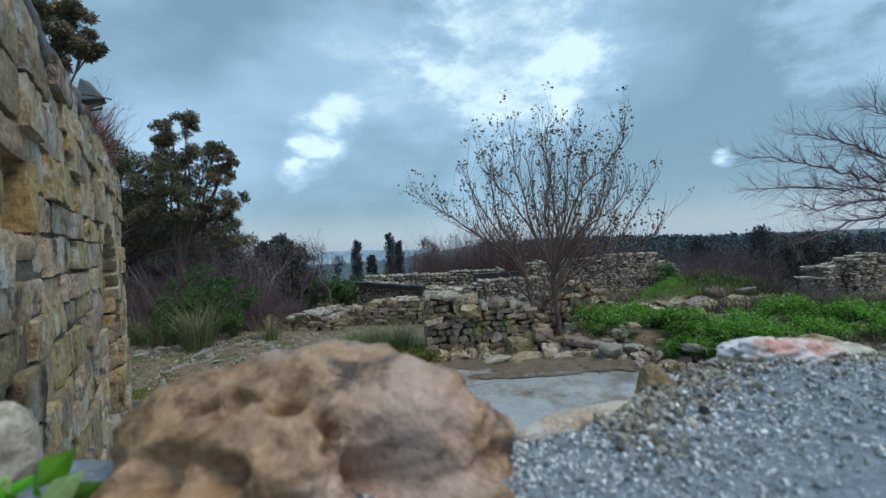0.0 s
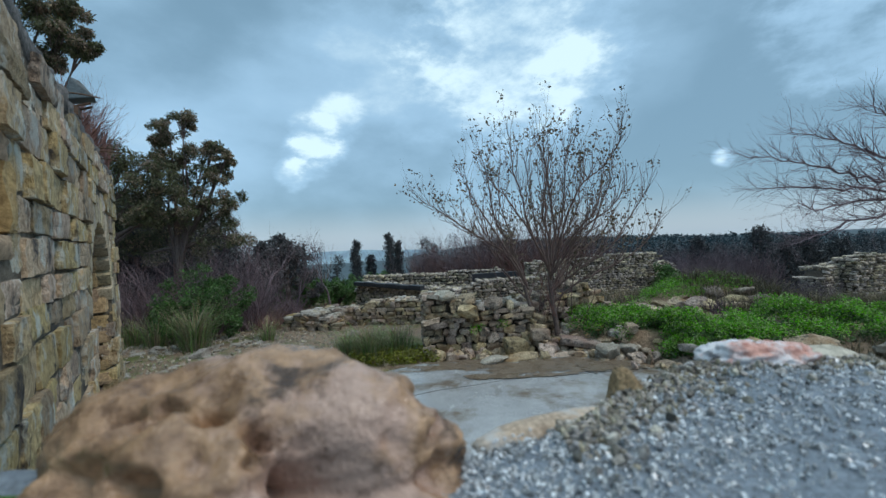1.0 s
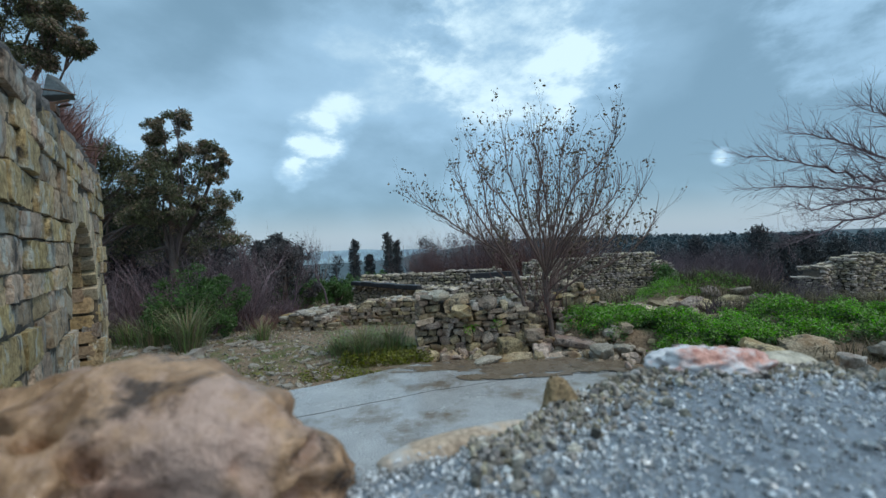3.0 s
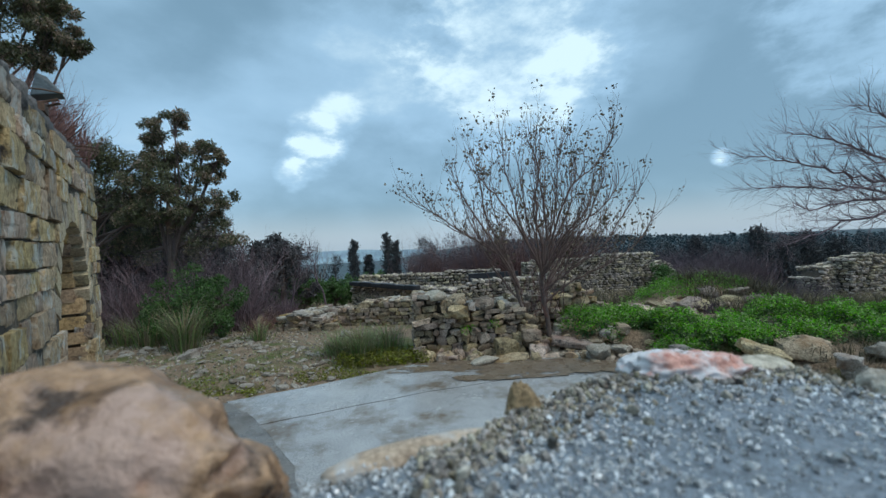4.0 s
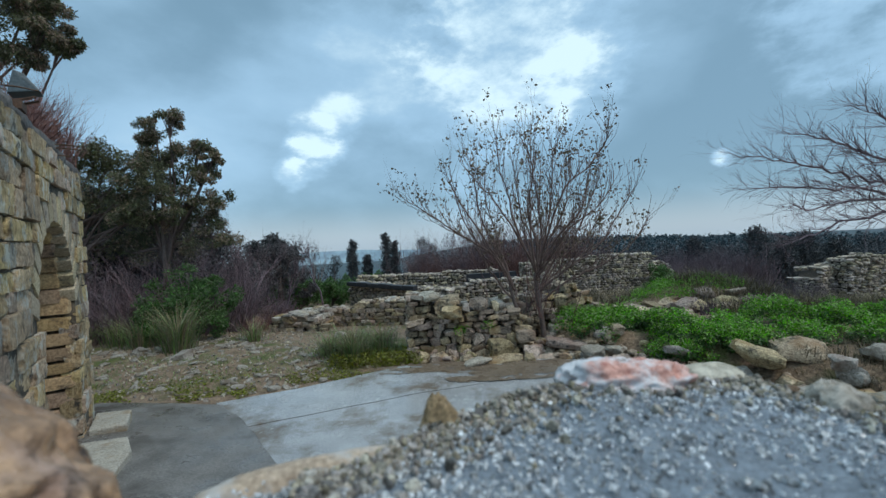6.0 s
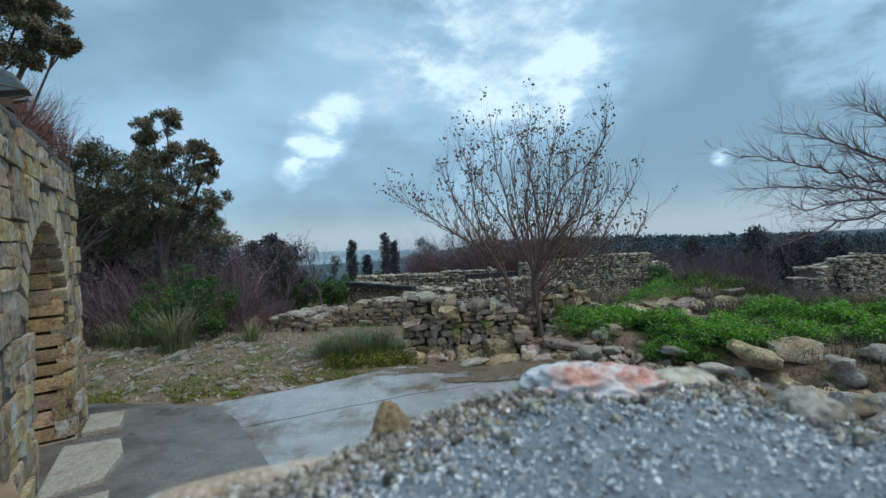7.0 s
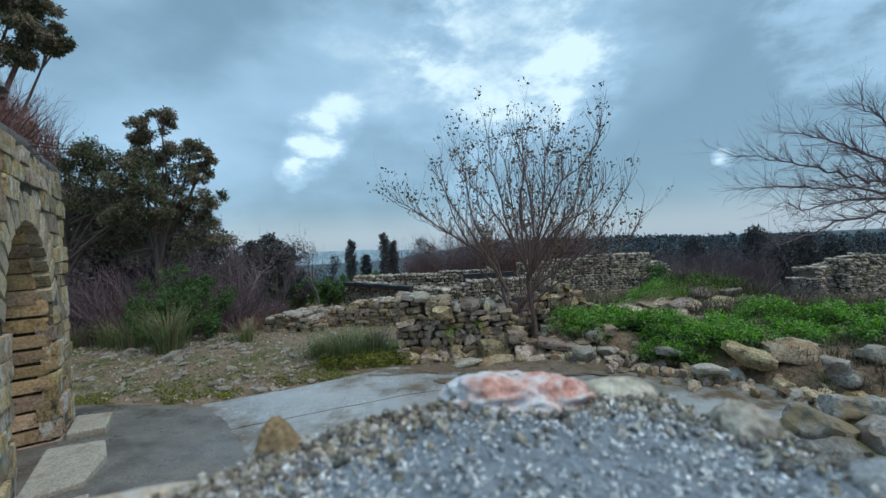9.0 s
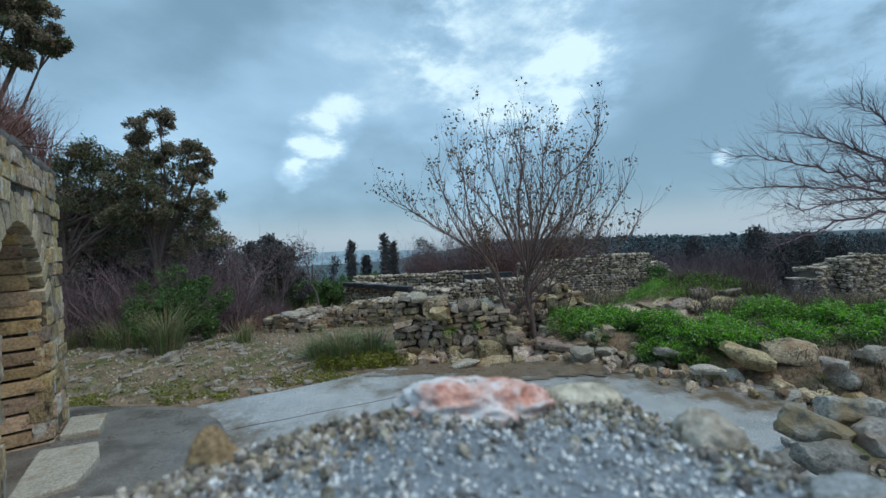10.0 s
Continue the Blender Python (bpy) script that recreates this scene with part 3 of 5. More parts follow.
            m = Matrix.Translation(((a + b) / 2, out - d / 2 + 0.024, zc + rng.normal(0, 0.006))) @ turn(rng.normal(0, 0.03), rng.normal(0, 0.014), rng.normal(0, 0.03)) @ Matrix.Diagonal((b - a - 0.004, d, tall - 0.006, 1))
            part("block", pool[rng.integers(len(pool))], wall, "", m)
            count += 1
        z += h
    # wedges of the arch
    nw = 15
    for i in range(nw):
        w = math.pi * (i + 0.5) / nw
        u = -math.cos(w)
        x0, z0 = MID + u * HALF, arch(u)
        x1, z1 = MID + u * (HALF + ring), SPRING + (APEX + ring - SPRING) * math.sin(w) ** 0.75
        v = Vector((x1 - x0, 0, z1 - z0))
        c = Vector(((x0 + x1) / 2, -0.052, (z0 + z1) / 2))
        m = Matrix.Translation(c) @ turn(0, math.atan2(v.x, v.z), 0) @ Matrix.Diagonal((0.125, 0.14, v.length - 0.01, 1))
        part("voussoir", wedge_pool[rng.integers(6)], wall, "narrow dressed arch stone", m)
    # the stones that line the passage
    for side, s in ((-1, DL), (1, DR)):
        z = base_z
        while z < SPRING - 0.02:
            h = rng.uniform(0.12, 0.17)
            d0 = -DEPTH
            while d0 < -0.06:
                e = -0.02 if side > 0 else min(-0.02, d0 + rng.uniform(0.3, 0.6))
                inset = rng.uniform(-0.006, 0.010)
                m = Matrix.Translation((s + side * (0.068 + inset), (d0 + e) / 2, z + h / 2)) @ turn(0, 0, rng.normal(0, 0.02)) @ Matrix.Diagonal((0.14, e - d0 - 0.01, h - rng.uniform(0.016, 0.034), 1))
                part("jamb_block", reveal[rng.integers(8)], wall, "brown jamb stone", m)
                d0 = e
            z += h
    # soffit stones of the vault
    for i in range(14):
        u0, u1 = -math.cos(math.pi * i / 14), -math.cos(math.pi * (i + 1) / 14)
        p0, p1 = Vector((MID + u0 * HALF, 0, arch(max(-1, u0)))), Vector((MID + u1 * HALF, 0, arch(min(1, u1))))
        v = p1 - p0
        c = (p0 + p1) / 2 + Vector((-v.z, 0, v.x)).normalized() * 0.05
        m = Matrix.Translation((c.x, -DEPTH / 2 - 0.03, c.z)) @ turn(0, -math.atan2(v.z, v.x), 0) @ Matrix.Diagonal((v.length - 0.012, DEPTH - 0.1, 0.13, 1))
        part("vault_stone", reveal[rng.integers(8)], wall, "brown vault stone", m)
    # floor of the passage and the room's floor
    g = Geo()
    g.box((DL - 0.25, -3.59, base_z - 0.3), (DR + 0.25, 0.02, base_z + 0.10))
    part("threshold", g.mesh("threshold", M_SLAB2), building, "worn stone threshold", frame_m)
    # window surround: brown stones in the small opening
    for s, zz, a, b in ((WR + 0.02, 2.13, 0.09, 0.24), (WL - 0.02, 2.13, 0.09, 0.24), (-0.45, WB - 0.03, 0.36, 0.08), (-0.45, WT + 0.03, 0.42, 0.09)):
        m = Matrix.Translation((s, -0.16, zz)) @ Matrix.Diagonal((a, 0.36, b, 1))
        part("window_stone", reveal[rng.integers(8)], wall, "rusty brown window stone", m)
    # steps before the doorway
    def step(name, poly, z0, z1):
        g = Geo()
        pts = [(WALL_O + WALL_D * s + WALL_N * o) for s, o in poly]
        g.prism([(p.x, p.y) for p in pts], z0, z1)
        me = g.mesh(name, M_STEP)
        ob = thing(name, me, "pale worn limestone step slab before the doorway", "step", "doorway steps")
        bev = ob.modifiers.new("worn_edges", "BEVEL")
        bev.width, bev.segments = 0.015, 2
        return ob

    step("step_stone", [(2.80, 0.05), (3.32, 0.06), (3.18, 0.36), (2.76, 0.34)], 0.02, 0.275)
    step("step_stone", [(1.66, -0.06), (2.58, -0.04), (2.44, 0.36), (2.10, 0.40), (1.70, 0.30)], 0.02, 0.265)
    step("step_stone", [(1.05, 0.05), (1.50, 0.08), (1.46, 0.36), (1.08, 0.34)], 0.02, 0.27)
    return frame_m, TOP


HOUSE_M, HOUSE_TOP = house()


def floodlight():
    """The lamp housing on an iron bracket at the roof's edge."""
    base = new("floodlight")
    tagged(base, "blue-grey metal floodlight on a rusty bracket at the roof edge", "floodlight")
    base.matrix_basis = HOUSE_M @ Matrix.Translation((1.38, -0.06, HOUSE_TOP + 0.08)) @ Matrix.Scale(0.62, 4)
    g = Geo()
    g.add([Vector(p) for p in ((-0.10, 0.02, 0.10), (0.10, 0.02, 0.10), (0.10, 0.26, 0.16), (-0.10, 0.26, 0.16), (-0.05, 0.06, 0.36), (0.05, 0.06, 0.36), (0.05, 0.14, 0.33), (-0.05, 0.14, 0.33))],
          [(0, 3, 2, 1), (4, 5, 6, 7), (0, 1, 5, 4), (1, 2, 6, 5), (2, 3, 7, 6), (3, 0, 4, 7)])
    body = part("housing", g.mesh("housing", M_METAL), base)
    bev = body.modifiers.new("edges", "BEVEL")
    bev.width, bev.segments = 0.012, 2
    g = Geo()
    g.tube([(-0.07, -0.2, 0.0), (-0.07, 0.05, 0.03), (-0.07, 0.22, 0.10)], [0.012] * 3, 6)
    g.tube([(0.07, -0.2, 0.0), (0.07, 0.05, 0.03), (0.07, 0.22, 0.10)], [0.012] * 3, 6)
    g.box((-0.10, -0.12, -0.04), (0.10, 0.12, 0.045))
    part("bracket", g.mesh("bracket", M_RUST), base, "rusty iron bracket")
    for s, z, l in ((-0.85, 0.05, 0.16), (0.45, 0.0, 0.18), (0.56, -0.04, 0.14), (0.6, 0.06, 0.16)):
        g = Geo()
        g.tube([(0, -0.15, 0), (0, l * 0.5, 0.008), (0, l, 0.0)], [0.005, 0.005, 0.004], 5)
        thing("iron_rod", g.mesh("iron_rod", M_RUST), "thin rusty iron rod sticking out of the roof edge", "rod", "roof rods", m=HOUSE_M @ Matrix.Translation((1.75 + s, 0.0, HOUSE_TOP + z)))


floodlight()

# ---------------------------------------------------------------- ruined walls
RUBBLE = block_set("stone", M_RUBBLE, 18, 3, 9.0, 0.24, 100, True, 1, 0.13, 28)
PALE = block_set("stone", M_PALE, 8, 3, 8.0, 0.24, 130, True, 1, 0.13, 28)


def profile(tops, u):
    """Height along a wall from (u, z) pairs."""
    for (u0, z0), (u1, z1) in zip(tops, tops[1:]):
        if u0 <= u <= u1:
            return z0 + (z1 - z0) * (u - u0) / (u1 - u0)
    return tops[-1][1] if u > tops[-1][0] else tops[0][1]


def ruin_wall(name, p, q, thick, base, tops, course, length, label, single=True, ends=(True, True), rough=0.05, pale_lit_top=0.0):
    """A dry rubble wall from p to q (the face is on the right-hand side of that way), its top broken along tops."""
    p, q = Vector((*p, 0)), Vector((*q, 0))
    d = (q - p).normalized()
    n = Vector((d.y, -d.x, 0))
    L = (q - p).length
    m = Matrix(((d.x, -n.x, 0, p.x), (d.y, -n.y, 0, p.y), (0, 0, 1, 0), (0, 0, 0, 1)))
    g = Geo()
    k = max(4, int(L / 0.25))
    for i in range(k + 1):
        u = L * i / k
        h = max(base + 0.05, profile(tops, u / L) - course * 0.55)
        g.v += [Vector((u, 0.05, base - 0.5)), Vector((u, 0.05, h)), Vector((u, thick - 0.05, h)), Vector((u, thick - 0.05, base - 0.5))]
    for i in range(k):
        for j in range(3):
            g.f.append((i * 4 + j, i * 4 + 4 + j, i * 4 + 5 + j, i * 4 + 1 + j))
    g.f += [(0, 1, 2, 3), (k * 4 + 3, k * 4 + 2, k * 4 + 1, k * 4)]
    ob = thing(name, g.mesh(name, M_CORE), label, "stone wall", "ruined walls", m=m)
    rest = Geo()

    def put(u, v, z, l, dep, h, top=False):
        mm = Matrix.Translation((u, v, z)) @ turn(rng.normal(0, rough), rng.normal(0, rough * 1.6), rng.normal(0, rough * 1.6)) @ Matrix.Diagonal((l, dep, h, 1))
        if single:
            # paler stones along the top also stand for light falling there
            pool = PALE if top and rng.random() < pale_lit_top else RUBBLE
            part("stone", pool[rng.integers(len(pool))], ob, "", mm)
        else:
            vv, ff = SHAPES[rng.integers(len(SHAPES))]
            rest.add([mm @ x for x in vv], ff)

    z = base - 0.05
    zmax = max(t[1] for t in tops)
    while z < zmax:
        h = course * rng.uniform(0.7, 1.35)
        u = rng.uniform(-length * 0.5, 0)
        while u < L:
            l = length * (rng.uniform(0.5, 1.5) if rng.random() < 0.85 else rng.uniform(1.5, 2.2))
            c = u + l / 2
            top = profile(tops, min(1, max(0, c / L)))
            hh = h * rng.uniform(0.75, 1.25)
            if z + hh * 0.5 < top + course * rng.uniform(-0.3, 0.35):
                is_top = z + 1.5 * h > top
                put(c, rng.uniform(0.02, 0.10), z + h / 2, l * 0.97, 0.22, hh * 0.98, is_top)
                if is_top:
                    v = 0.22
                    while v < thick:
                        w = rng.uniform(0.16, 0.3)
                        put(c, v + w / 2, z + h * rng.uniform(0.35, 0.6), l, w, hh, True)
                        v += w
            u += l
        for on, uu in zip(ends, (0.04, L - 0.04)):
            if on and z + h * 0.5 < profile(tops, uu / L):
                v = 0.1
                while v < thick:
                    w = rng.uniform(0.15, 0.34)
                    put(uu, v + w / 2, z + h / 2, 0.22, w, h)
                    v += w
        z += h
    if not single:
        part("stones", rest.mesh("stones", M_RUBBLE_J), ob, "small weathered rubble stones", kind="stuff")
    return ob


# the broken wall before the tree, its squared end and its run to the right
ruin_wall("ruined_wall", (-0.30, 6.62), (1.55, 6.72), 0.55, 0.0, [(0, 1.0), (0.12, 1.02), (0.22, 0.9), (0.45, 0.92), (0.62, 0.74), (0.8, 0.80), (1, 0.72)], 0.115, 0.15,
          "waist-high ruined wall of brown-grey rubble beside a bare tree", rough=0.13, pale_lit_top=0.45)
ruin_wall("ruined_wall", (1.60, 7.30), (3.6, 7.9), 0.5, 0.1, [(0, 0.78), (0.3, 0.86), (0.6, 0.98), (0.72, 0.78), (1, 0.45)], 0.13, 0.18,
          "dark ruined rubble wall behind the bare tree", rough=0.12)
# a low wall on the way to the trees
ruin_wall("ruined_wall", (-4.25, 10.4), (-3.0, 10.1), 0.9, -0.35, [(0, 0.10), (0.3, 0.2), (0.75, 0.2), (1, 0.05)], 0.10, 0.2, "low heap-like end of a grey drystone wall", rough=0.08, pale_lit_top=0.7)
ruin_wall("ruined_wall", (-3.5, 11.0), (-0.3, 10.6), 0.5, -0.35, [(0, 0.22), (0.25, 0.16), (0.5, 0.34), (1, 0.5)], 0.11, 0.17, "low grey drystone wall, its top stones coloured paler for light", rough=0.06, pale_lit_top=0.5)
# the larger ruin behind: terrace with a dark beam, and walls
ruin_wall("ruined_wall", (-4.1, 18.2), (0.4, 15.2), 0.8, -1.1, [(0, 0.16), (1, 0.12)], 0.11, 0.16, "far terrace wall of grey rubble under a dark beam", single=False, rough=0.13)
ruin_wall("ruined_wall", (-4.0, 19.6), (2.6, 18.6), 0.5, -0.2, [(0, 0.34), (0.2, 0.4), (0.5, 0.42), (0.72, 0.5), (1, 0.55)], 0.11, 0.16, "far low rubble wall on the terrace", single=False, rough=0.13)
ruin_wall("ruined_wall", (0.2, 15.3), (4.6, 15.6), 0.6, -1.1, [(0, -0.05), (0.3, 0.3), (0.6, 0.36), (1, 0.45)], 0.11, 0.16, "far grey rubble wall of a ruined house", single=False, rough=0.13)
ruin_wall("ruined_wall", (4.2, 18.9), (10.5, 19.2), 0.7, -1.3, [(0, 0.75), (0.3, 0.8), (0.6, 0.9), (0.8, 0.98), (1, 0.92)], 0.11, 0.16, "far tall grey rubble wall of a ruined house", single=False, rough=0.13)
ruin_wall("ruined_wall", (11.0, 20.2), (12.4, 20.6), 0.7, -1.0, [(0, 0.1), (0.3, 0.42), (0.7, 0.36), (1, -0.1)], 0.11, 0.16, "broken far piece of rubble wall", single=False, rough=0.13)
ruin_wall("ruined_wall", (15.2, 15.6), (17.3, 16.6), 0.7, -2.0, [(0, -0.2), (0.15, 0.2), (0.5, 0.28), (0.62, 0.1), (1, 0.3)], 0.10, 0.17, "ruined stone house wall with a small doorway", single=False, rough=0.13)
ruin_wall("ruined_wall", (16.6, 15.7), (19.5, 16.2), 0.7, -2.0, [(0, 0.5), (0.3, 0.68), (0.7, 0.6), (1, 0.5)], 0.10, 0.17, "ruined stone house wall with shrubs on top", single=False, rough=0.13)


def beam():
    a, b = Vector((-4.05, 17.95, 0.24)), Vector((-0.85, 15.75, 0.14))
    d = (b - a)
    g = Geo()
    L = d.length
    for i in range(6):
        g.box((L * i / 6 + 0.01, -0.14, -0.13), (L * (i + 1) / 6 - 0.01, 0.16, 0.045 + 0.02 * (i % 2)))
    m = Matrix.Translation(a) @ turn(0, -math.atan2(d.z, Vector((d.x, d.y)).length), math.atan2(d.y, d.x))
    ob = thing("beam", g.mesh("beam", M_BEAM), "long dark tarred beam along the terrace wall", "beam", m=m)
    bev = ob.modifiers.new("edges", "BEVEL")
    bev.width, bev.segments = 0.02, 2
    g = Geo()
    g.box((0, -0.12, -0.20), (2.3, 0.12, 0.16))
    ob = thing("beam", g.mesh("beam_short", M_BEAM), "short dark beam lying on the rubble wall", "beam", m=Matrix.Translation((1.35, 18.2, 0.22)) @ turn(0, -0.02, -0.02))


beam()

BOULDERS = block_set("boulder", M_RUBBLE, 12, 8, 6.0, 0.24, 210, True, 6, 0.09, 26)
SQUARED = block_set("squared_stone", M_RUBBLE, 4, 8, 14.0, 0.12, 270, True, 1, 0.08, 26)
BOULDERS_BANK = block_set("boulder", M_BANK, 10, 8, 6.0, 0.24, 330, True, 6, 0.09, 26)
BOULDERS_PALE = block_set("boulder", M_PALE, 10, 8, 6.0, 0.24, 240, True, 6, 0.09, 26)


def boulder(x, y, size, label, z=None, rot=None, pale=False, group="edge stones", name="stone", sink=0.12):
    pool = BOULDERS_PALE if pale else BOULDERS_BANK if group == "bank boulders" else BOULDERS
    z = ground_z(x, y) if z is None else z
    r = rot if rot else (rng.normal(0, 0.15), rng.normal(0, 0.15), rng.uniform(-0.5, 0.5))
    m = Matrix.Translation((x, y, z + size[2] * (0.5 - sink))) @ turn(*r) @ Matrix.Diagonal((*size, 1))
    return thing(name, pool[rng.integers(len(pool))], label, "stone", group, m=m)


def loose_stones():
    # great squared stone and flat ones at the wall's foot
    thing("stone", SQUARED[0], "large squared grey stone at the foot of the ruined wall", "stone", "edge stones", m=Matrix.Translation((1.22, 6.40, 0.15)) @ turn(0.02, 0.05, 0.15) @ Matrix.Diagonal((0.46, 0.34, 0.29, 1)))
    thing("stone", SQUARED[1], "squared grey stone in a step of the ruined wall", "stone", "edge stones", m=Matrix.Translation((1.62, 6.62, 0.30)) @ turn(0.02, -0.03, 0.1) @ Matrix.Diagonal((0.3, 0.28, 0.18, 1)))
    thing("stone", SQUARED[2], "long flat grey stone beside the tree", "stone", "edge stones", m=Matrix.Translation((2.25, 6.42, 0.16)) @ turn(0.02, 0.12, -0.2) @ Matrix.Diagonal((0.62, 0.3, 0.16, 1)))
    boulder(0.80, 6.10, (0.48, 0.26, 0.13), "flat pale stone lying on the concrete", pale=True, z=0.0, rot=(0.05, -0.12, 0.15))
    boulder(1.18, 6.18, (0.6, 0.2, 0.12), "flat grey stone lying on the concrete", z=0.0, rot=(0.0, -0.1, 0.25))
    boulder(1.68, 6.42, (0.26, 0.22, 0.2), "grey stone beside the tree's trunk")
    boulder(1.62, 6.2, (0.22, 0.2, 0.15), "small grey stone beside the tree's trunk")
    boulder(0.05, 6.70, (0.30, 0.34, 0.17), "white weathered stone on top of the ruined wall", z=0.95, pale=True)
    boulder(0.35, 6.75, (0.42, 0.4, 0.18), "large grey slab on top of the ruined wall", z=0.86)
    boulder(0.42, 6.55, (0.34, 0.26, 0.26), "pointed grey stone set in the ruined wall", z=0.66)
    boulder(0.88, 6.75, (0.32, 0.32, 0.17), "grey stone on top of the ruined wall", z=0.78)
    for i in range(46):
        boulder(rng.uniform(-0.2, 1.2), rng.uniform(6.25, 6.6), tuple(rng.uniform(0.08, 0.2, 3)), "small fallen stone at the foot of the ruined wall", group="fallen stones")
    for i in range(70):
        x, y = rng.uniform(1.75, 3.1), rng.uniform(6.25, 7.4)
        boulder(x, y, tuple(rng.uniform(0.08, 0.26, 3) * np.array((1.2, 1, 0.8))), "fallen rubble stone beside the bare tree", group="fallen stones", pale=rng.random() < 0.15)
    # row of stones along the edge of the concrete, up to the bank
    path = [(2.15, 6.22), (2.52, 6.16), (2.92, 5.92), (3.12, 5.58), (3.42, 5.36), (3.68, 5.05), (3.98, 4.80), (4.28, 4.48), (4.50, 4.18), (4.72, 3.98)]
    for i, (x, y) in enumerate(path):
        boulder(x + rng.normal(0, 0.03), y, (rng.uniform(0.14, 0.27), rng.uniform(0.16, 0.24), rng.uniform(0.10, 0.17)), "rough limestone at the concrete's edge", pale=i % 3 == 1)
        boulder(x + rng.normal(0.1, 0.05), y + 0.28, (rng.uniform(0.16, 0.31), rng.uniform(0.18, 0.28), rng.uniform(0.12, 0.19)), "rough limestone in the stone border", pale=i % 4 == 2)
        for _ in range(9):
            boulder(x + rng.normal(0.1, 0.2), y + rng.normal(0.02, 0.16), tuple(rng.uniform(0.06, 0.17, 3)), "small stone at the concrete's edge", group="fallen stones")
    boulder(2.55, 6.02, (0.34, 0.28, 0.28), "white rounded stone at the concrete's edge", pale=True)
    boulder(3.72, 4.96, (0.40, 0.24, 0.11), "flat pale stone at the concrete's edge", pale=True, z=0.16, rot=(0.05, 0.02, -0.35))
    boulder(3.55, 5.55, (0.38, 0.24, 0.14), "flat bluish stone in the stone border", pale=True, z=0.2)
    boulder(4.2, 5.0, (0.55, 0.32, 0.26), "tall slanted grey stone in the stone border", z=0.2, rot=(0.1, 0.35, -0.4))
    boulder(4.75, 5.0, (0.55, 0.36, 0.28), "broad grey stone in the stone border", z=0.28, rot=(0.1, 0.1, -0.2))
    boulder(4.8, 4.5, (0.24, 0.2, 0.16), "small white stone on dry grass", pale=True, z=0.28)
    boulder(5.5, 4.65, (0.6, 0.4, 0.22), "broad bluish stone in the stone border", pale=True, z=0.3)
    # boulders on the bank
    boulder(2.44, 2.24, (0.36, 0.18, 0.16), "long grey boulder with bluish lichen on the bank", z=0.76, rot=(0.1, 0.42, -0.25), group="bank boulders", name="boulder")
    boulder(2.36, 2.10, (0.27, 0.17, 0.15), "brown split boulder on the bank", z=0.72, rot=(0.05, 0.14, -0.15), group="bank boulders", name="boulder")
    boulder(2.70, 2.16, (0.22, 0.17, 0.16), "dark mossy boulder on the bank", z=0.76, group="bank boulders", name="boulder")
    boulder(2.70, 2.34, (0.26, 0.2, 0.17), "grey boulder on the bank", z=0.80, group="bank boulders", name="boulder")
    boulder(2.95, 2.1, (0.3, 0.18, 0.15), "grey boulder on the bank", z=0.70, group="bank boulders", name="boulder")
    for x, y, s in ((2.72, 2.62, 0.24), (2.95, 2.55, 0.26), (3.2, 2.5, 0.28), (2.9, 2.9, 0.26), (3.2, 2.85, 0.3), (3.5, 3.0, 0.3), (3.15, 3.25, 0.28), (3.5, 3.45, 0.3), (3.05, 2.3, 0.24)):
        boulder(x, y, (s, s * 0.75, s * 0.6), "dark wet boulder on the bank", group="bank boulders", name="boulder")
    for i in range(46):
        x, y = rng.uniform(2.35, 3.5), rng.uniform(1.3, 2.4)
        boulder(x, y, tuple(rng.uniform(0.04, 0.12, 3)), "small loose stone on the bank", group="bank stones", pale=rng.random() < 0.3)
    for i in range(24):
        x = rng.uniform(4.6, 6.5)
        boulder(x, rng.uniform(3.2, 4.8), tuple(rng.uniform(0.1, 0.26, 3)), "loose stone among dry grass", group="bank stones", pale=rng.random() < 0.3)
    # the rocky mound behind the herbs
    for i in range(30):
        x, y = rng.uniform(4.4, 7.4), rng.uniform(8.8, 9.6)
        boulder(x, y, (rng.uniform(0.25, 0.65), rng.uniform(0.3, 0.5), rng.uniform(0.15, 0.3)), "grey lichened rock on the grassy mound", group="mound rocks", name="rock")
    # stones on the stony path to the left
    g = Geo()
    for i in range(260):
        x, y = rng.uniform(-6.8, -1.4), rng.uniform(5.3, 9.8)
        if x + y > 5.2:
            continue
        s = rng.uniform(0.05, 0.14)
        scatter_blocks(g, SHAPES, Matrix.Translation((x, y, ground_z(x, y) + s * 0.1)) @ turn(rng.normal(0, 0.2), rng.normal(0, 0.2), rng.uniform(0, 6)), (s * 1.5, s, s * 0.45))
    thing("path_stones", g.mesh("path_stones", M_PALE), "small pale stones scattered on the stony ground", "stones", kind="stuff")
    boulder(-4.55, 7.25, (0.34, 0.24, 0.16), "white stone on the stony ground", pale=True)
    boulder(-2.1, 8.9, (0.3, 0.24, 0.16), "white stone by the grass tuft", pale=True)
    g = Geo()
    for i in range(2600):
        x, y = rng.uniform(-8, -0.8), rng.uniform(5.0, 10.5)
        if y < 5.1 + 0.55 * max(0, x + 2.7):
            continue
        s = rng.uniform(0.015, 0.06)
        scatter_blocks(g, CHIPS, Matrix.Translation((x, y, ground_z(x, y) + s * 0.15)) @ turn(*rng.uniform(-3, 3, 3)), (s * 1.4, s, s * 0.7))
    for i in range(1500):
        x, y = rng.uniform(2.1, 3.6), rng.uniform(0.9, 2.6)
        s = rng.uniform(0.01, 0.04)
        scatter_blocks(g, CHIPS, Matrix.Translation((x, y, ground_z(x, y) + s * 0.15)) @ turn(*rng.uniform(-3, 3, 3)), (s * 1.4, s, s * 0.7))
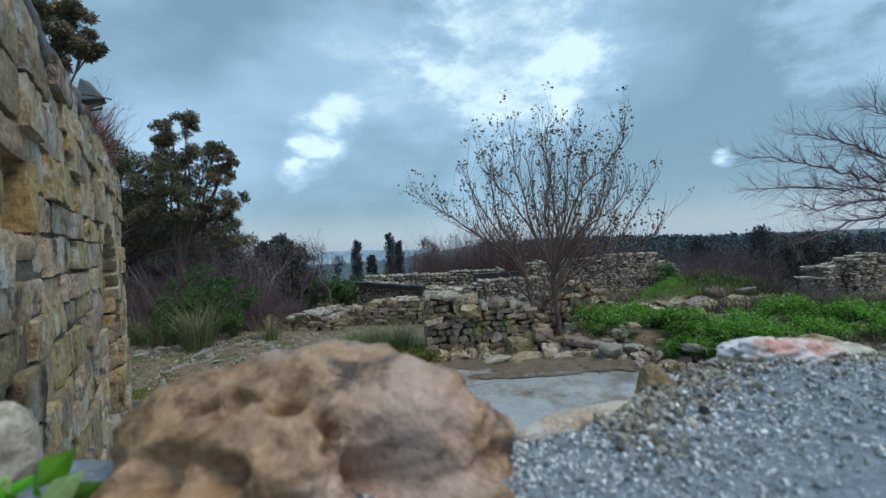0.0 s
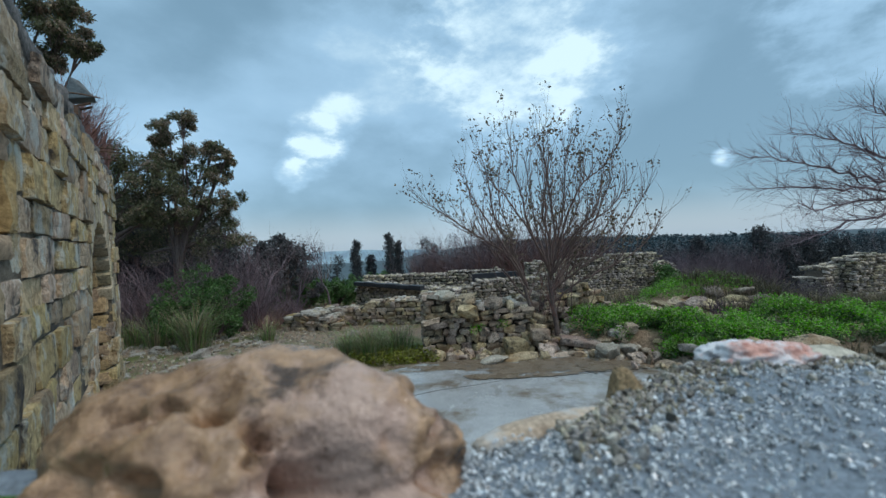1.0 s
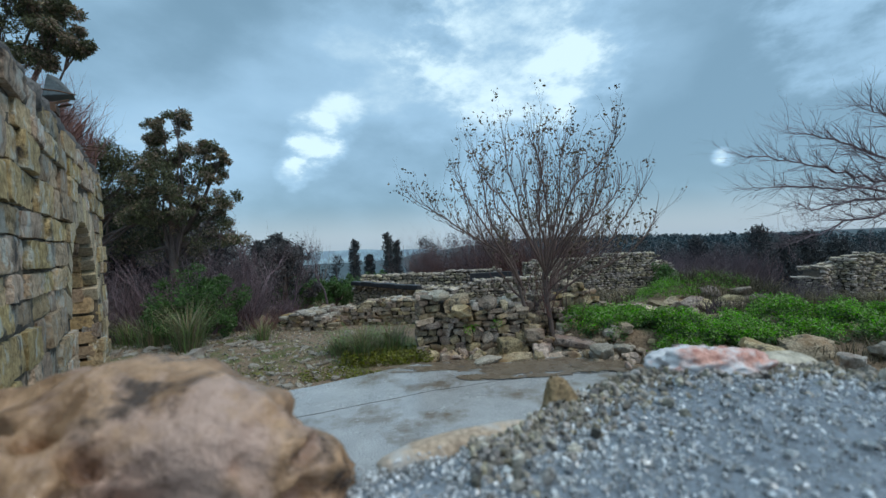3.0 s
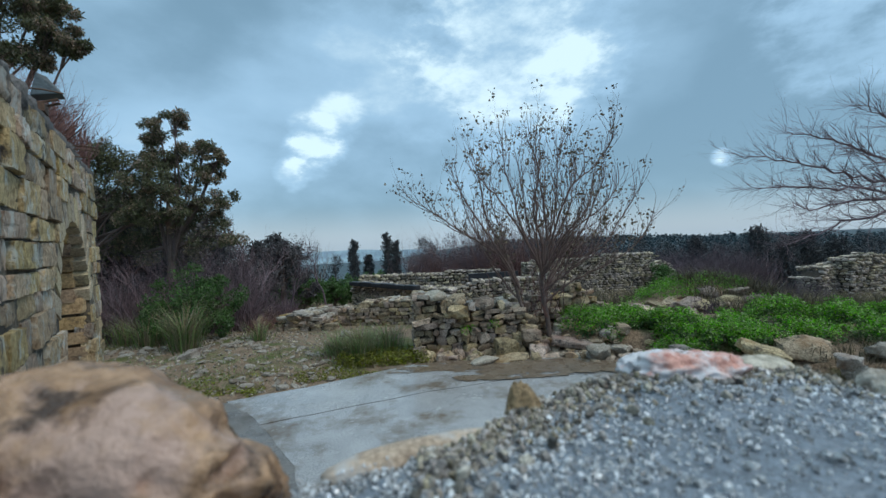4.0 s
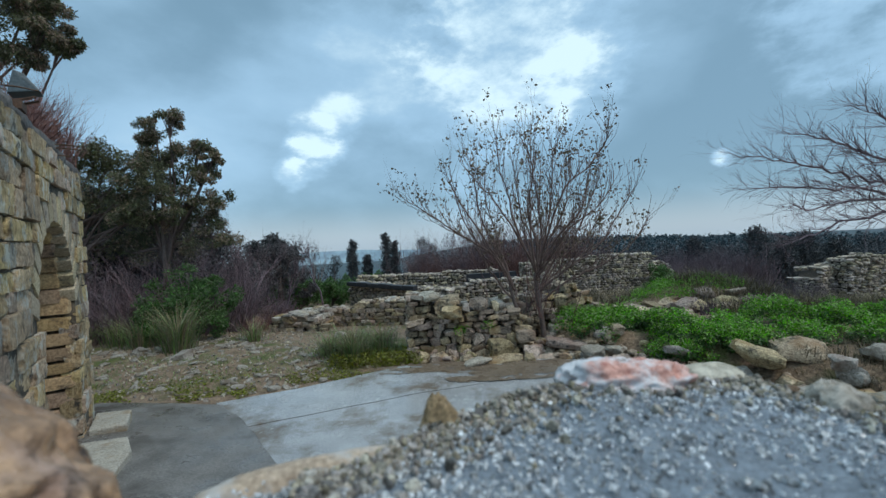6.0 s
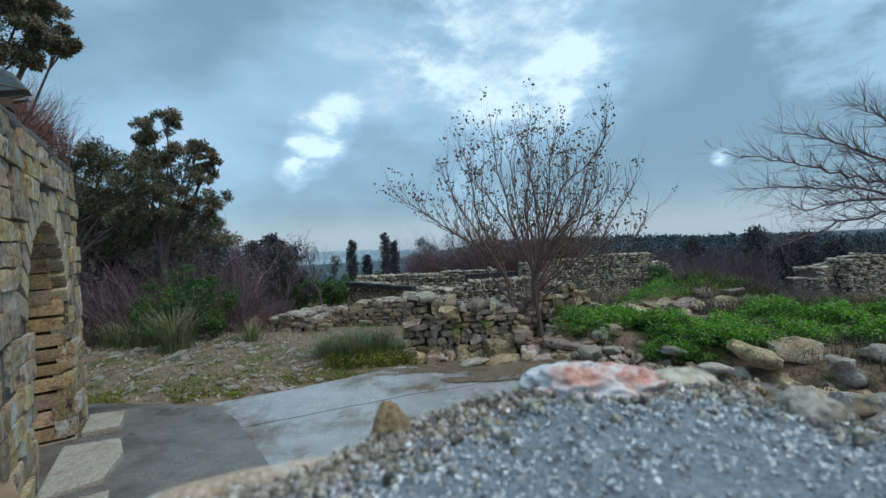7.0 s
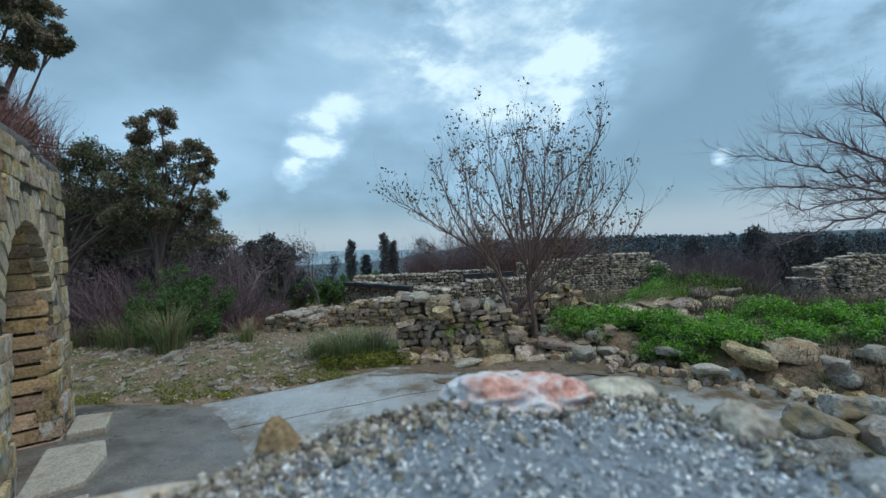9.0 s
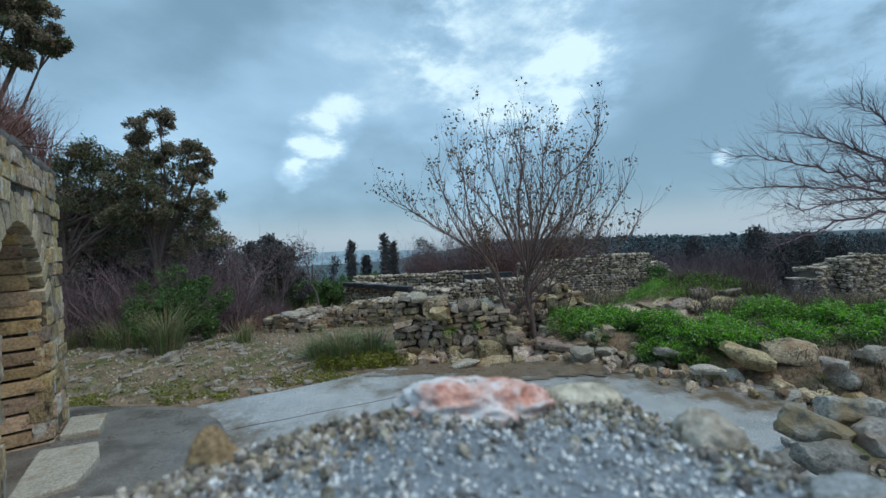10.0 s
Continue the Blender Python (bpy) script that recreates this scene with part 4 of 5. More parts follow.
    thing("gravel", g.mesh("gravel", M_PEBBLE), "loose pale gravel on the earth", "gravel", kind="stuff")


loose_stones()

# ---------------------------------------------------------------- plants
def leaves(name, points, size, material, parent=None, label="", category="", **kw):
    v, f = leaf_cloud(points, size, **kw)
    me = bpy.data.meshes.new(name)
    me.from_pydata(v.tolist(), [], f)
    me.materials.append(material)
    if parent is None:
        return thing(name, me, label, category, kind="stuff")
    return part(name, me, parent, label)


def fig_tree():
    """The bare, many-limbed tree behind the ruined wall, with a few dry leaves left."""
    tree = new("bare_tree")
    tagged(tree, "leafless spreading tree with a few dry leaves behind the ruined wall", "tree")
    base = Vector((2.02, 7.0, 0.05))
    trunk, limbs, tips = Geo(), Geo(), []

    def bow(points, r0, r1, geo, sub=5):
        """A limb through the points (x, depth, height from the base)."""
        pts = [base + Vector(p) for p in points]
        out = []
        for i in range(len(pts) - 1):
            p0, p1, p2, p3 = pts[max(i - 1, 0)], pts[i], pts[i + 1], pts[min(i + 2, len(pts) - 1)]
            for k in range(sub):
                t = k / sub
                out.append(0.5 * ((2 * p1) + (p2 - p0) * t + (2 * p0 - 5 * p1 + 4 * p2 - p3) * t * t + (3 * p1 - p0 - 3 * p2 + p3) * t ** 3) + Vector(rng.normal(0, 0.008, 3)))
        out.append(pts[-1])
        n = len(out) - 1
        rad = [r0 + (r1 - r0) * (i / n) ** 0.8 for i in range(n + 1)]
        geo.tube(out, rad, 6)
        return out, rad

    bow([(0.02, 0, -0.1), (0.0, 0, 0.35), (-0.06, 0, 0.8), (-0.08, 0, 1.25)], 0.052, 0.036, trunk)
    bow([(-0.36, -0.1, 0.1), (-0.42, -0.1, 0.5), (-0.58, -0.15, 1.05)], 0.040, 0.028, trunk)
    runs = [
        [(-0.58, -0.15, 1.05), (-1.0, -0.2, 1.7), (-1.6, -0.3, 2.1), (-2.1, -0.4, 2.5), (-2.5, -0.4, 2.75)],
        [(-0.58, -0.15, 1.05), (-0.75, 0.1, 1.7), (-1.1, 0.2, 2.4), (-1.2, 0.2, 3.1), (-1.35, 0.2, 3.8)],
        [(-0.08, 0, 1.25), (-0.4, 0.2, 2.1), (-0.55, 0.3, 2.9), (-0.7, 0.3, 3.4), (-0.75, 0.3, 4.1)],
        [(-0.08, 0, 1.25), (-0.5, -0.3, 2.0), (-0.95, -0.4, 2.7), (-1.35, -0.5, 3.2)],
        [(-0.08, 0, 1.25), (0.05, 0.1, 2.0), (0.0, 0.2, 2.9), (-0.1, 0.2, 3.6), (-0.1, 0.2, 4.15)],
        [(-0.08, 0, 1.25), (0.15, -0.2, 2.1), (0.5, -0.3, 2.9), (1.05, -0.3, 3.5), (1.45, -0.3, 4.1), (1.5, -0.3, 4.45)],
        [(-0.08, 0, 1.25), (0.3, 0.2, 1.9), (0.75, 0.4, 2.6), (0.95, 0.5, 3.3), (0.95, 0.5, 3.9)],
        [(-0.06, 0, 0.95), (0.4, 0.0, 1.6), (0.95, 0.1, 2.1), (1.3, 0.1, 2.8), (1.5, 0.1, 3.4)],
        [(-0.06, 0, 0.9), (0.5, -0.2, 1.3), (1.2, -0.3, 1.75), (1.7, -0.3, 2.35), (2.1, -0.4, 2.95)],
        [(-0.08, 0, 1.2), (0.1, 0.5, 1.9), (0.3, 0.9, 2.7), (0.4, 1.0, 3.6)],
        [(-0.06, 0, 0.8), (0.35, 0.5, 1.3), (1.0, 0.8, 1.7), (1.6, 0.9, 2.1)],
        [(-0.08, 0, 1.1), (-0.3, -0.5, 1.8), (-0.35, -0.7, 2.6), (-0.3, -0.8, 3.4)],
        [(-0.08, 0, 1.2), (0.2, -0.4, 1.9), (0.7, -0.6, 2.5), (0.9, -0.6, 3.2)],
        [(-0.58, -0.15, 1.05), (-0.9, -0.4, 1.6), (-1.5, -0.5, 2.6), (-1.75, -0.5, 3.1)],
        [(-0.06, 0, 0.9), (0.6, 0.3, 1.5), (1.4, 0.4, 2.0), (1.75, 0.4, 2.6)],
        [(-0.08, 0, 1.2), (-0.2, 0.4, 2.0), (-0.3, 0.6, 3.0), (-0.4, 0.6, 3.7)],
        [(-0.42, -0.1, 0.6), (-0.85, 0.3, 1.2), (-1.3, 0.5, 1.9), (-1.9, 0.5, 2.3)],
        [(-0.06, 0, 0.7), (0.5, -0.1, 1.05), (1.3, -0.2, 1.35), (2.0, -0.2, 1.7), (2.5, -0.2, 2.3)],
        [(-0.06, 0, 0.85), (0.45, 0.3, 1.2), (1.1, 0.5, 1.5), (1.9, 0.5, 1.9)],
        [(-0.08, 0, 1.15), (0.25, -0.3, 1.7), (0.6, -0.4, 2.2), (1.2, -0.5, 2.6), (1.5, -0.5, 3.0)],
        [(-0.08, 0, 1.2), (-0.15, -0.2, 1.9), (-0.3, -0.3, 2.5), (-0.2, -0.3, 3.2), (-0.35, -0.3, 3.9)],
        [(-0.08, 0, 1.2), (0.2, 0.2, 2.0), (0.4, 0.3, 2.8), (0.45, 0.3, 3.5), (0.6, 0.3, 4.1)],
        [(-0.58, -0.15, 1.05), (-0.8, -0.1, 1.5), (-1.2, 0.0, 1.9), (-1.5, 0.0, 2.5), (-1.7, 0.0, 3.3)],
        [(-0.5, -0.15, 0.9), (-0.7, 0.2, 1.4), (-0.8, 0.3, 2.1), (-1.0, 0.3, 2.8), (-0.95, 0.3, 3.6)],
    ]
    for run in runs:
        run = [(x * (0.72 if x > 0 else 0.93) + 0.012 * z, y, z if z < 1.3 else 1.3 + (z - 1.3) * (0.88 if x < 0.6 else 0.83) - 0.22 * max(0, x - 0.6) * (z > 3.2)) for x, y, z in run]
        limbs = Geo()
        pts, rad = bow(run, 0.024, 0.005, limbs)
        n = len(pts)
        for i in range(4, n, 1):
            for _ in range(2 if rng.random() < 0.75 else 1):
                d = (pts[min(i + 1, n - 1)] - pts[i - 1]).normalized() + Vector(rng.normal(0, 0.55, 3)) + Vector((0, 0, 0.3))
                grow(limbs, pts[i], d, rng.uniform(0.25, 0.62), rad[i] * 0.38 + 0.002, 1 if rng.random() < 0.8 else 2, tips, 0.3, 0.22, (1, 3), 0.6, 0.55, 4, 4)
        part("limb", limbs.mesh("limb", M_LIMB), tree, "thin grey-brown limb with its twigs")
    # thin shoots from the foot
    shoots = Geo()
    for _ in range(22):
        d = Vector((rng.normal(0, 0.45), rng.normal(0, 0.3), 1))
        grow(shoots, base + Vector((rng.normal(0, 0.25), rng.normal(0, 0.15), 0.5)), d, rng.uniform(0.5, 1.2), 0.008, 1, [], 0.25, 0.1, (1, 3), 0.6, 0.6, 3, 3)
    part("trunk", trunk.mesh("trunk", M_BARK, True), tree, "two slender grey stems")
    part("undergrowth", shoots.mesh("shoots", M_TWIG), tree, "thin reddish shoots", kind="stuff")
    keep = [t for t, _ in tips if rng.random() < 0.2]
    leaves("withered_foliage", around([tuple(p) for p in keep], [0.10] * len(keep), 5), 0.058, M_LEAFPALE_DARK, tree, "shrivelled brown leaves", aspect=0.6)


M_LEAFPALE_DARK = mat("withered_leaves", (0.08, 0.06, 0.04), (0.22, 0.165, 0.11), 3, 0.7, 0.0, 20, island=0.4, trans=0.2)
fig_tree()


def right_tree():
    tree = new("bare_tree")
    tagged(tree, "bare spreading tree with layered thin twigs", "tree")
    base = Vector((12.4, 9.2, ground_z(12.4, 9.2) - 0.1))
    trunk, tips = Geo(), []
    trunk.tube([base, base + Vector((-0.1, 0, 1.2)), base + Vector((-0.5, 0, 2.4)), base + Vector((-0.9, 0, 3.3))], [0.19, 0.16, 0.12, 0.08], 8)
    ends = [
        [(-0.5, 0, 2.3), (-1.8, -0.2, 2.45), (-3.0, -0.4, 2.30), (-4.2, -0.5, 1.95), (-4.7, -0.5, 1.70)],
        [(-0.6, 0, 2.5), (-1.8, -0.3, 2.75), (-3.0, -0.5, 2.75), (-4.1, -0.6, 2.55), (-4.7, -0.7, 2.75)],
        [(-0.7, 0, 2.8), (-1.8, 0.1, 3.2), (-3.0, 0.2, 3.55), (-4.2, 0.2, 3.85), (-5.3, 0.2, 4.05)],
        [(-0.9, 0, 3.2), (-1.8, 0.3, 3.9), (-2.8, 0.3, 4.3), (-4.0, 0.3, 4.55)],
        [(-0.7, 0, 2.8), (-2.0, 0.6, 3.1), (-3.4, 0.7, 3.2), (-4.7, 0.8, 3.2)],
        [(-0.5, 0, 2.4), (-1.7, -0.6, 2.9), (-2.8, -0.9, 3.0), (-3.9, -1.0, 2.9)],
        [(-0.9, 0, 3.2), (-1.5, -0.3, 4.0), (-2.2, -0.4, 4.6), (-3.0, -0.4, 4.95)],
        [(-0.9, 0, 3.1), (-1.7, -0.5, 3.4), (-2.6, -0.7, 3.5), (-3.6, -0.8, 3.9)],
    ]
    for run in ends:
        limb = Geo()
        pts = [base + Vector(p) for p in run]
        fine = []
        for a, b in zip(pts, pts[1:]):
            for k in range(6):
                fine.append(a.lerp(b, k / 6) + Vector(rng.normal(0, 0.03, 3)))
        n = len(fine)
        rad = [0.034 * (1 - i / n) + 0.005 for i in range(n)]
        limb.tube(fine, rad, 5)
        for i in range(5, n):
            for _ in range(5):
                d = (fine[i] - fine[i - 1]).normalized() * 1.2 + Vector(rng.normal(0, 0.5, 3)) + Vector((0, 0, 0.15))
                grow(limb, fine[i], d, rng.uniform(0.3, 0.75), rad[i] * 0.26 + 0.0015, 1 if rng.random() < 0.35 else 2, tips, 0.4, 0.04, (2, 3), 0.6, 0.5, 3, 3)
        part("limb", limb.mesh("limb", M_DARKTWIG), tree, "thin brown limb with fine twigs")
    part("trunk", trunk.mesh("trunk", M_BARK, True), tree)


right_tree()


def leafy_tree(x, y, height, crown, leaf_mat, label, size=0.11, each=420, trunk_r=0.12, lean=(0, 0), pale=None, branch=True):
    """A trunk with limbs into each clump of the crown: (dx, dy, height, radius)."""
    tree = new("tree")
    tagged(tree, label, "tree")
    z = ground_z(x, y) - 0.1
    base = Vector((x, y, z))
    g = Geo()
    top = Vector((x + lean[0], y + lean[1], z + height * 0.62))
    mid = base.lerp(top, 0.5) + Vector((rng.normal(0, 0.1), rng.normal(0, 0.1), 0))
    g.tube([base, mid, top], [trunk_r, trunk_r * 0.75, trunk_r * 0.5], 7)
    cs, rs = [], []
    for dx, dy, h, r in crown:
        c = Vector((x + dx, y + dy, z + h))
        s = base.lerp(top, rng.uniform(0.5, 1.0))
        b = s.lerp(c, 0.5) + Vector(rng.normal(0, 0.12, 3))
        g.tube([s, b, c], [trunk_r * 0.4, trunk_r * 0.25, 0.012], 5)
        # a crown clump is made of smaller sprays
        for _ in range(9):
            o = Vector(rng.normal(0, 1, 3)).normalized() * r * rng.uniform(0.45, 1.0)
            o.z *= 0.75
            cs.append(tuple(c + o))
            rs.append(r * rng.uniform(0.28, 0.5))
            g.tube([c.lerp(b, 0.3), c + o * 0.6, c + o], [0.012, 0.008, 0.004], 3)
    part("trunk", g.mesh("trunk", M_BARK), tree)
    leaves("crown", around(cs, rs, each // 9, 0.75), size, leaf_mat, tree, "", aspect=0.34, droop=0.5)
    if pale:
        sel = [i for i in range(len(cs)) if rng.random() < pale[1]]
        leaves("crown_sprays", around([cs[i] for i in sel], [rs[i] for i in sel], each // 9, 0.75), size, pale[0], tree, "pale brown leaf sprays that double as lit tips", aspect=0.34, droop=0.5)
    return tree


def left_trees():
    leafy_tree(-7.0, 10.4, 5.6, [(0.25, 0, 5.0, 0.5), (-0.1, 0, 4.75, 0.4), (0.75, 0, 4.5, 0.42), (1.15, 0, 4.3, 0.45), (0.1, 0.3, 4.2, 0.5), (1.45, 0, 3.75, 0.42), (0.7, -0.2, 3.7, 0.5), (1.0, 0.1, 3.2, 0.5), (1.3, 0.1, 2.7, 0.5),
                                 (1.05, 0, 5.0, 0.36), (1.4, 0, 4.75, 0.3), (-0.45, 0, 5.3, 0.34), (0.4, -0.2, 5.75, 0.36), (0.05, -0.2, 5.55, 0.4), (-0.7, 0, 4.0, 0.6), (-1.2, 0, 3.7, 0.6), (0.2, 0.2, 3.3, 0.6), (-0.6, 0.2, 3.0, 0.7), (0.3, 0.3, 2.5, 0.7), (-1.2, 0.2, 2.4, 0.7)], M_LEAF,
               "tall evergreen tree with loose dark sprays and pale leaf tips", pale=(M_LEAFPALE, 0.5), each=1300, size=0.072)
    leafy_tree(-9.0, 10.0, 5.0, [(0.8, 0, 4.0, 0.7), (0.1, 0, 4.2, 0.7), (-0.8, 0, 4.3, 0.8), (0.3, -0.1, 4.75, 0.55), (0.85, -0.1, 4.85, 0.5), (1.6, -0.1, 4.6, 0.5), (2.3, -0.1, 4.0, 0.5), (1.0, -0.1, 4.4, 0.55), (2.0, -0.1, 4.35, 0.45), (1.9, -0.1, 3.4, 0.55), (2.6, -0.1, 3.3, 0.5), (1.5, -0.2, 3.9, 0.55), (1.3, 0, 3.5, 0.65), (0.3, -0.3, 3.3, 0.8), (-0.7, 0, 3.2, 0.8), (1.8, -0.2, 3.3, 0.5), (-1.6, 0, 3.8, 0.8), (0.9, 0.2, 2.6, 0.7), (-0.2, 0.2, 2.4, 0.8)], M_LEAF,
               "broad dark evergreen tree behind the building", pale=(M_LEAFPALE, 0.2), each=1500, size=0.072)
    # the tree whose boughs hang over the roof
    z0 = ground_z(-9.0, 7.9) - 0.1
    leafy_tree(-9.0, 7.9, 8.4, [(x + 9.0, -0.2, h - z0, r) for x, h, r in ((-7.15, 6.25, 0.42), (-7.55, 5.85, 0.4), (-6.8, 6.05, 0.28), (-7.5, 6.7, 0.5), (-7.0, 6.75, 0.42), (-8.2, 6.3, 0.6), (-7.9, 7.1, 0.6), (-8.6, 5.8, 0.6))], M_LEAF,
               "tall dark evergreen tree whose boughs reach over the flat roof", pale=(M_LEAFPALE, 0.4), each=1900, size=0.075)
    for x, y, h in ((-11.0, 14.0, 4.6), (-10.0, 14.6, 3.6), (-12.5, 13.0, 5.0)):
        leafy_tree(x, y, h, [(rng.normal(0, 0.8), 0, h * rng.uniform(0.35, 0.95), rng.uniform(0.6, 0.9)) for _ in range(11)], M_FOREST, "tree behind the thicket, its leaves coloured dark for shade", each=900, size=0.2)


left_trees()


def shrub(x, y, radius, height, material, label, twig=0.005, count=60, levels=2, z=None, name="bare_shrub"):
    """Bare twigs that fan out from the foot."""
    g = Geo()
    z = ground_z(x, y) if z is None else z
    for _ in range(count):
        w, r = rng.uniform(0, 2 * math.pi), radius * math.sqrt(rng.random()) * 0.6
        o = Vector((x + r * math.cos(w), y + r * math.sin(w), z - 0.05))
        d = Vector((math.cos(w) * 0.5 * rng.random(), math.sin(w) * 0.5 * rng.random(), 1))
        grow(g, o, d, height * rng.uniform(0.3, 0.55), twig * 1.6, levels, [], 0.35, 0.08, (2, 3), 0.68, 0.6, 3, 3)
    return thing(name, g.mesh(name, material), label, "shrub", "bare shrubs")


def shrubs():
    for x, y, r, h in ((-8.2, 9.6, 0.9, 2.3), (-7.2, 9.8, 0.9, 2.4), (-6.4, 10.4, 0.9, 2.6), (-9.6, 9.4, 0.9, 2.4), (-5.7, 11.0, 0.8, 2.3), (-6.3, 12.0, 0.9, 2.4), (-5.1, 12.5, 0.8, 1.1)):
        shrub(x, y, r, h, M_DARKTWIG, "leafless purple-grey thicket of thin twigs", 0.012, 80, 3)
    for x, y, r, h in ((-4.3, 11.6, 0.7, 0.75), (-4.9, 10.9, 0.6, 0.65), (-3.9, 12.3, 0.7, 0.8)):
        shrub(x, y, r, h, M_TWIG, "low heap of reddish cut brush", 0.007, 60, 2)
    for x, y, r, h in ((8.6, 12.6, 0.9, 1.5), (9.8, 12.2, 0.9, 1.2), (11.2, 13.5, 1.0, 1.5), (12.6, 13.2, 1.0, 1.3), (10.4, 15.0, 1.0, 1.9), (13.6, 15.6, 1.0, 1.7), (9.2, 10.0, 0.8, 0.8), (8.7, 9.4, 0.8, 0.7), (10.2, 10.6, 0.9, 0.9), (11.4, 11.2, 0.9, 1.0), (6.3, 8.7, 0.6, 0.6), (7.4, 8.6, 0.6, 0.6)):
        shrub(x, y, r, h, M_DARKTWIG, "dark leafless brush beyond the herbs", 0.008, 46, 2)
    # on the roof
    for s, o, h in ((3.45, -0.12, 1.05), (3.2, -0.3, 1.2), (3.5, -0.45, 1.25), (2.2, -0.18, 0.85), (2.6, -0.18, 0.95), (3.0, -0.18, 0.9), (1.9, -0.18, 0.6), (3.35, -0.2, 0.6), (2.4, -0.4, 1.1), (2.85, -0.4, 1.1), (1.2, -0.2, 0.25), (0.6, -0.2, 0.2)):
        p = HOUSE_M @ Vector((s, o, HOUSE_TOP + 0.1))
        shrub(p.x, p.y, 0.22, h * 0.72, M_TWIG, "dry leafless shrub growing on the flat roof", 0.0035, 44, 2, p.z)
    # bare purple-brown wood down the slope
    for i in range(22):
        x, y = 13.0 + 0.42 * i + rng.normal(0, 0.3), rng.uniform(25, 31)
        top = 1.9 - rng.uniform(0.1, 1.3)
        shrub(x, y, 1.2, (top - ground_z(x, y)) * 0.9, M_DARKTWIG, "tall leafless purple-brown thicket down the slope", 0.02, 50, 3)
    # thicket behind the ruin
    for i in range(26):
        x = -1.2 + 0.55 * i + rng.normal(0, 0.2)
        y = rng.uniform(22.5, 25.5)
        shrub(x, y, 0.9, rng.uniform(2.6, 6.1) if x < 9 else rng.uniform(1.8, 3.0), M_TWIG if i % 3 else M_DARKTWIG, "leafless reddish-brown thicket behind the ruin", 0.018, 58, 3)
    for x, y, r, h, m in ((-5.75, 9.2, 0.80, 1.95, M_BUSH), (-5.2, 9.4, 0.62, 1.6, M_BUSH), (-6.2, 8.9, 0.5, 1.0, M_BUSH), (-6.9, 20.5, 1.1, 1.3, M_BUSH), (-5.25, 19.4, 0.8, 1.45, M_BUSH), (-6.3, 18.0, 1.2, 1.5, M_BUSH), (-3.3, 21.5, 1.0, 1.7, M_BUSH), (-4.6, 22.0, 1.0, 1.6, M_BUSH), (12.3, 19.0, 1.0, 1.6, M_BUSH), (13.6, 18.6, 0.9, 1.2, M_BUSH)):
        g = Geo()
        z = ground_z(x, y)
        cs, rs = [], []
        for _ in range(40):
            o = Vector(rng.normal(0, 1, 3)).normalized() * rng.uniform(0.3, 1.0)
            c = Vector((x + o.x * r, y + o.y * r, z + h * 0.5 + o.z * h * 0.48))
            cs.append(tuple(c))
            rs.append(r * rng.uniform(0.18, 0.34))
            g.tube([(x, y, z), (x + o.x * r * 0.4, y + o.y * r * 0.4, z + h * 0.3), c], [0.02, 0.012, 0.004], 4)
        bush = new("bush")
        tagged(bush, "dense green leafy bush", "bush", "green bushes")
        part("branching", g.mesh("stems", M_BARK), bush)
        leaves("foliage", around(cs, rs, 130, 0.9), 0.07 if y < 12 else 0.12, m, bush, "", aspect=0.45)


shrubs()


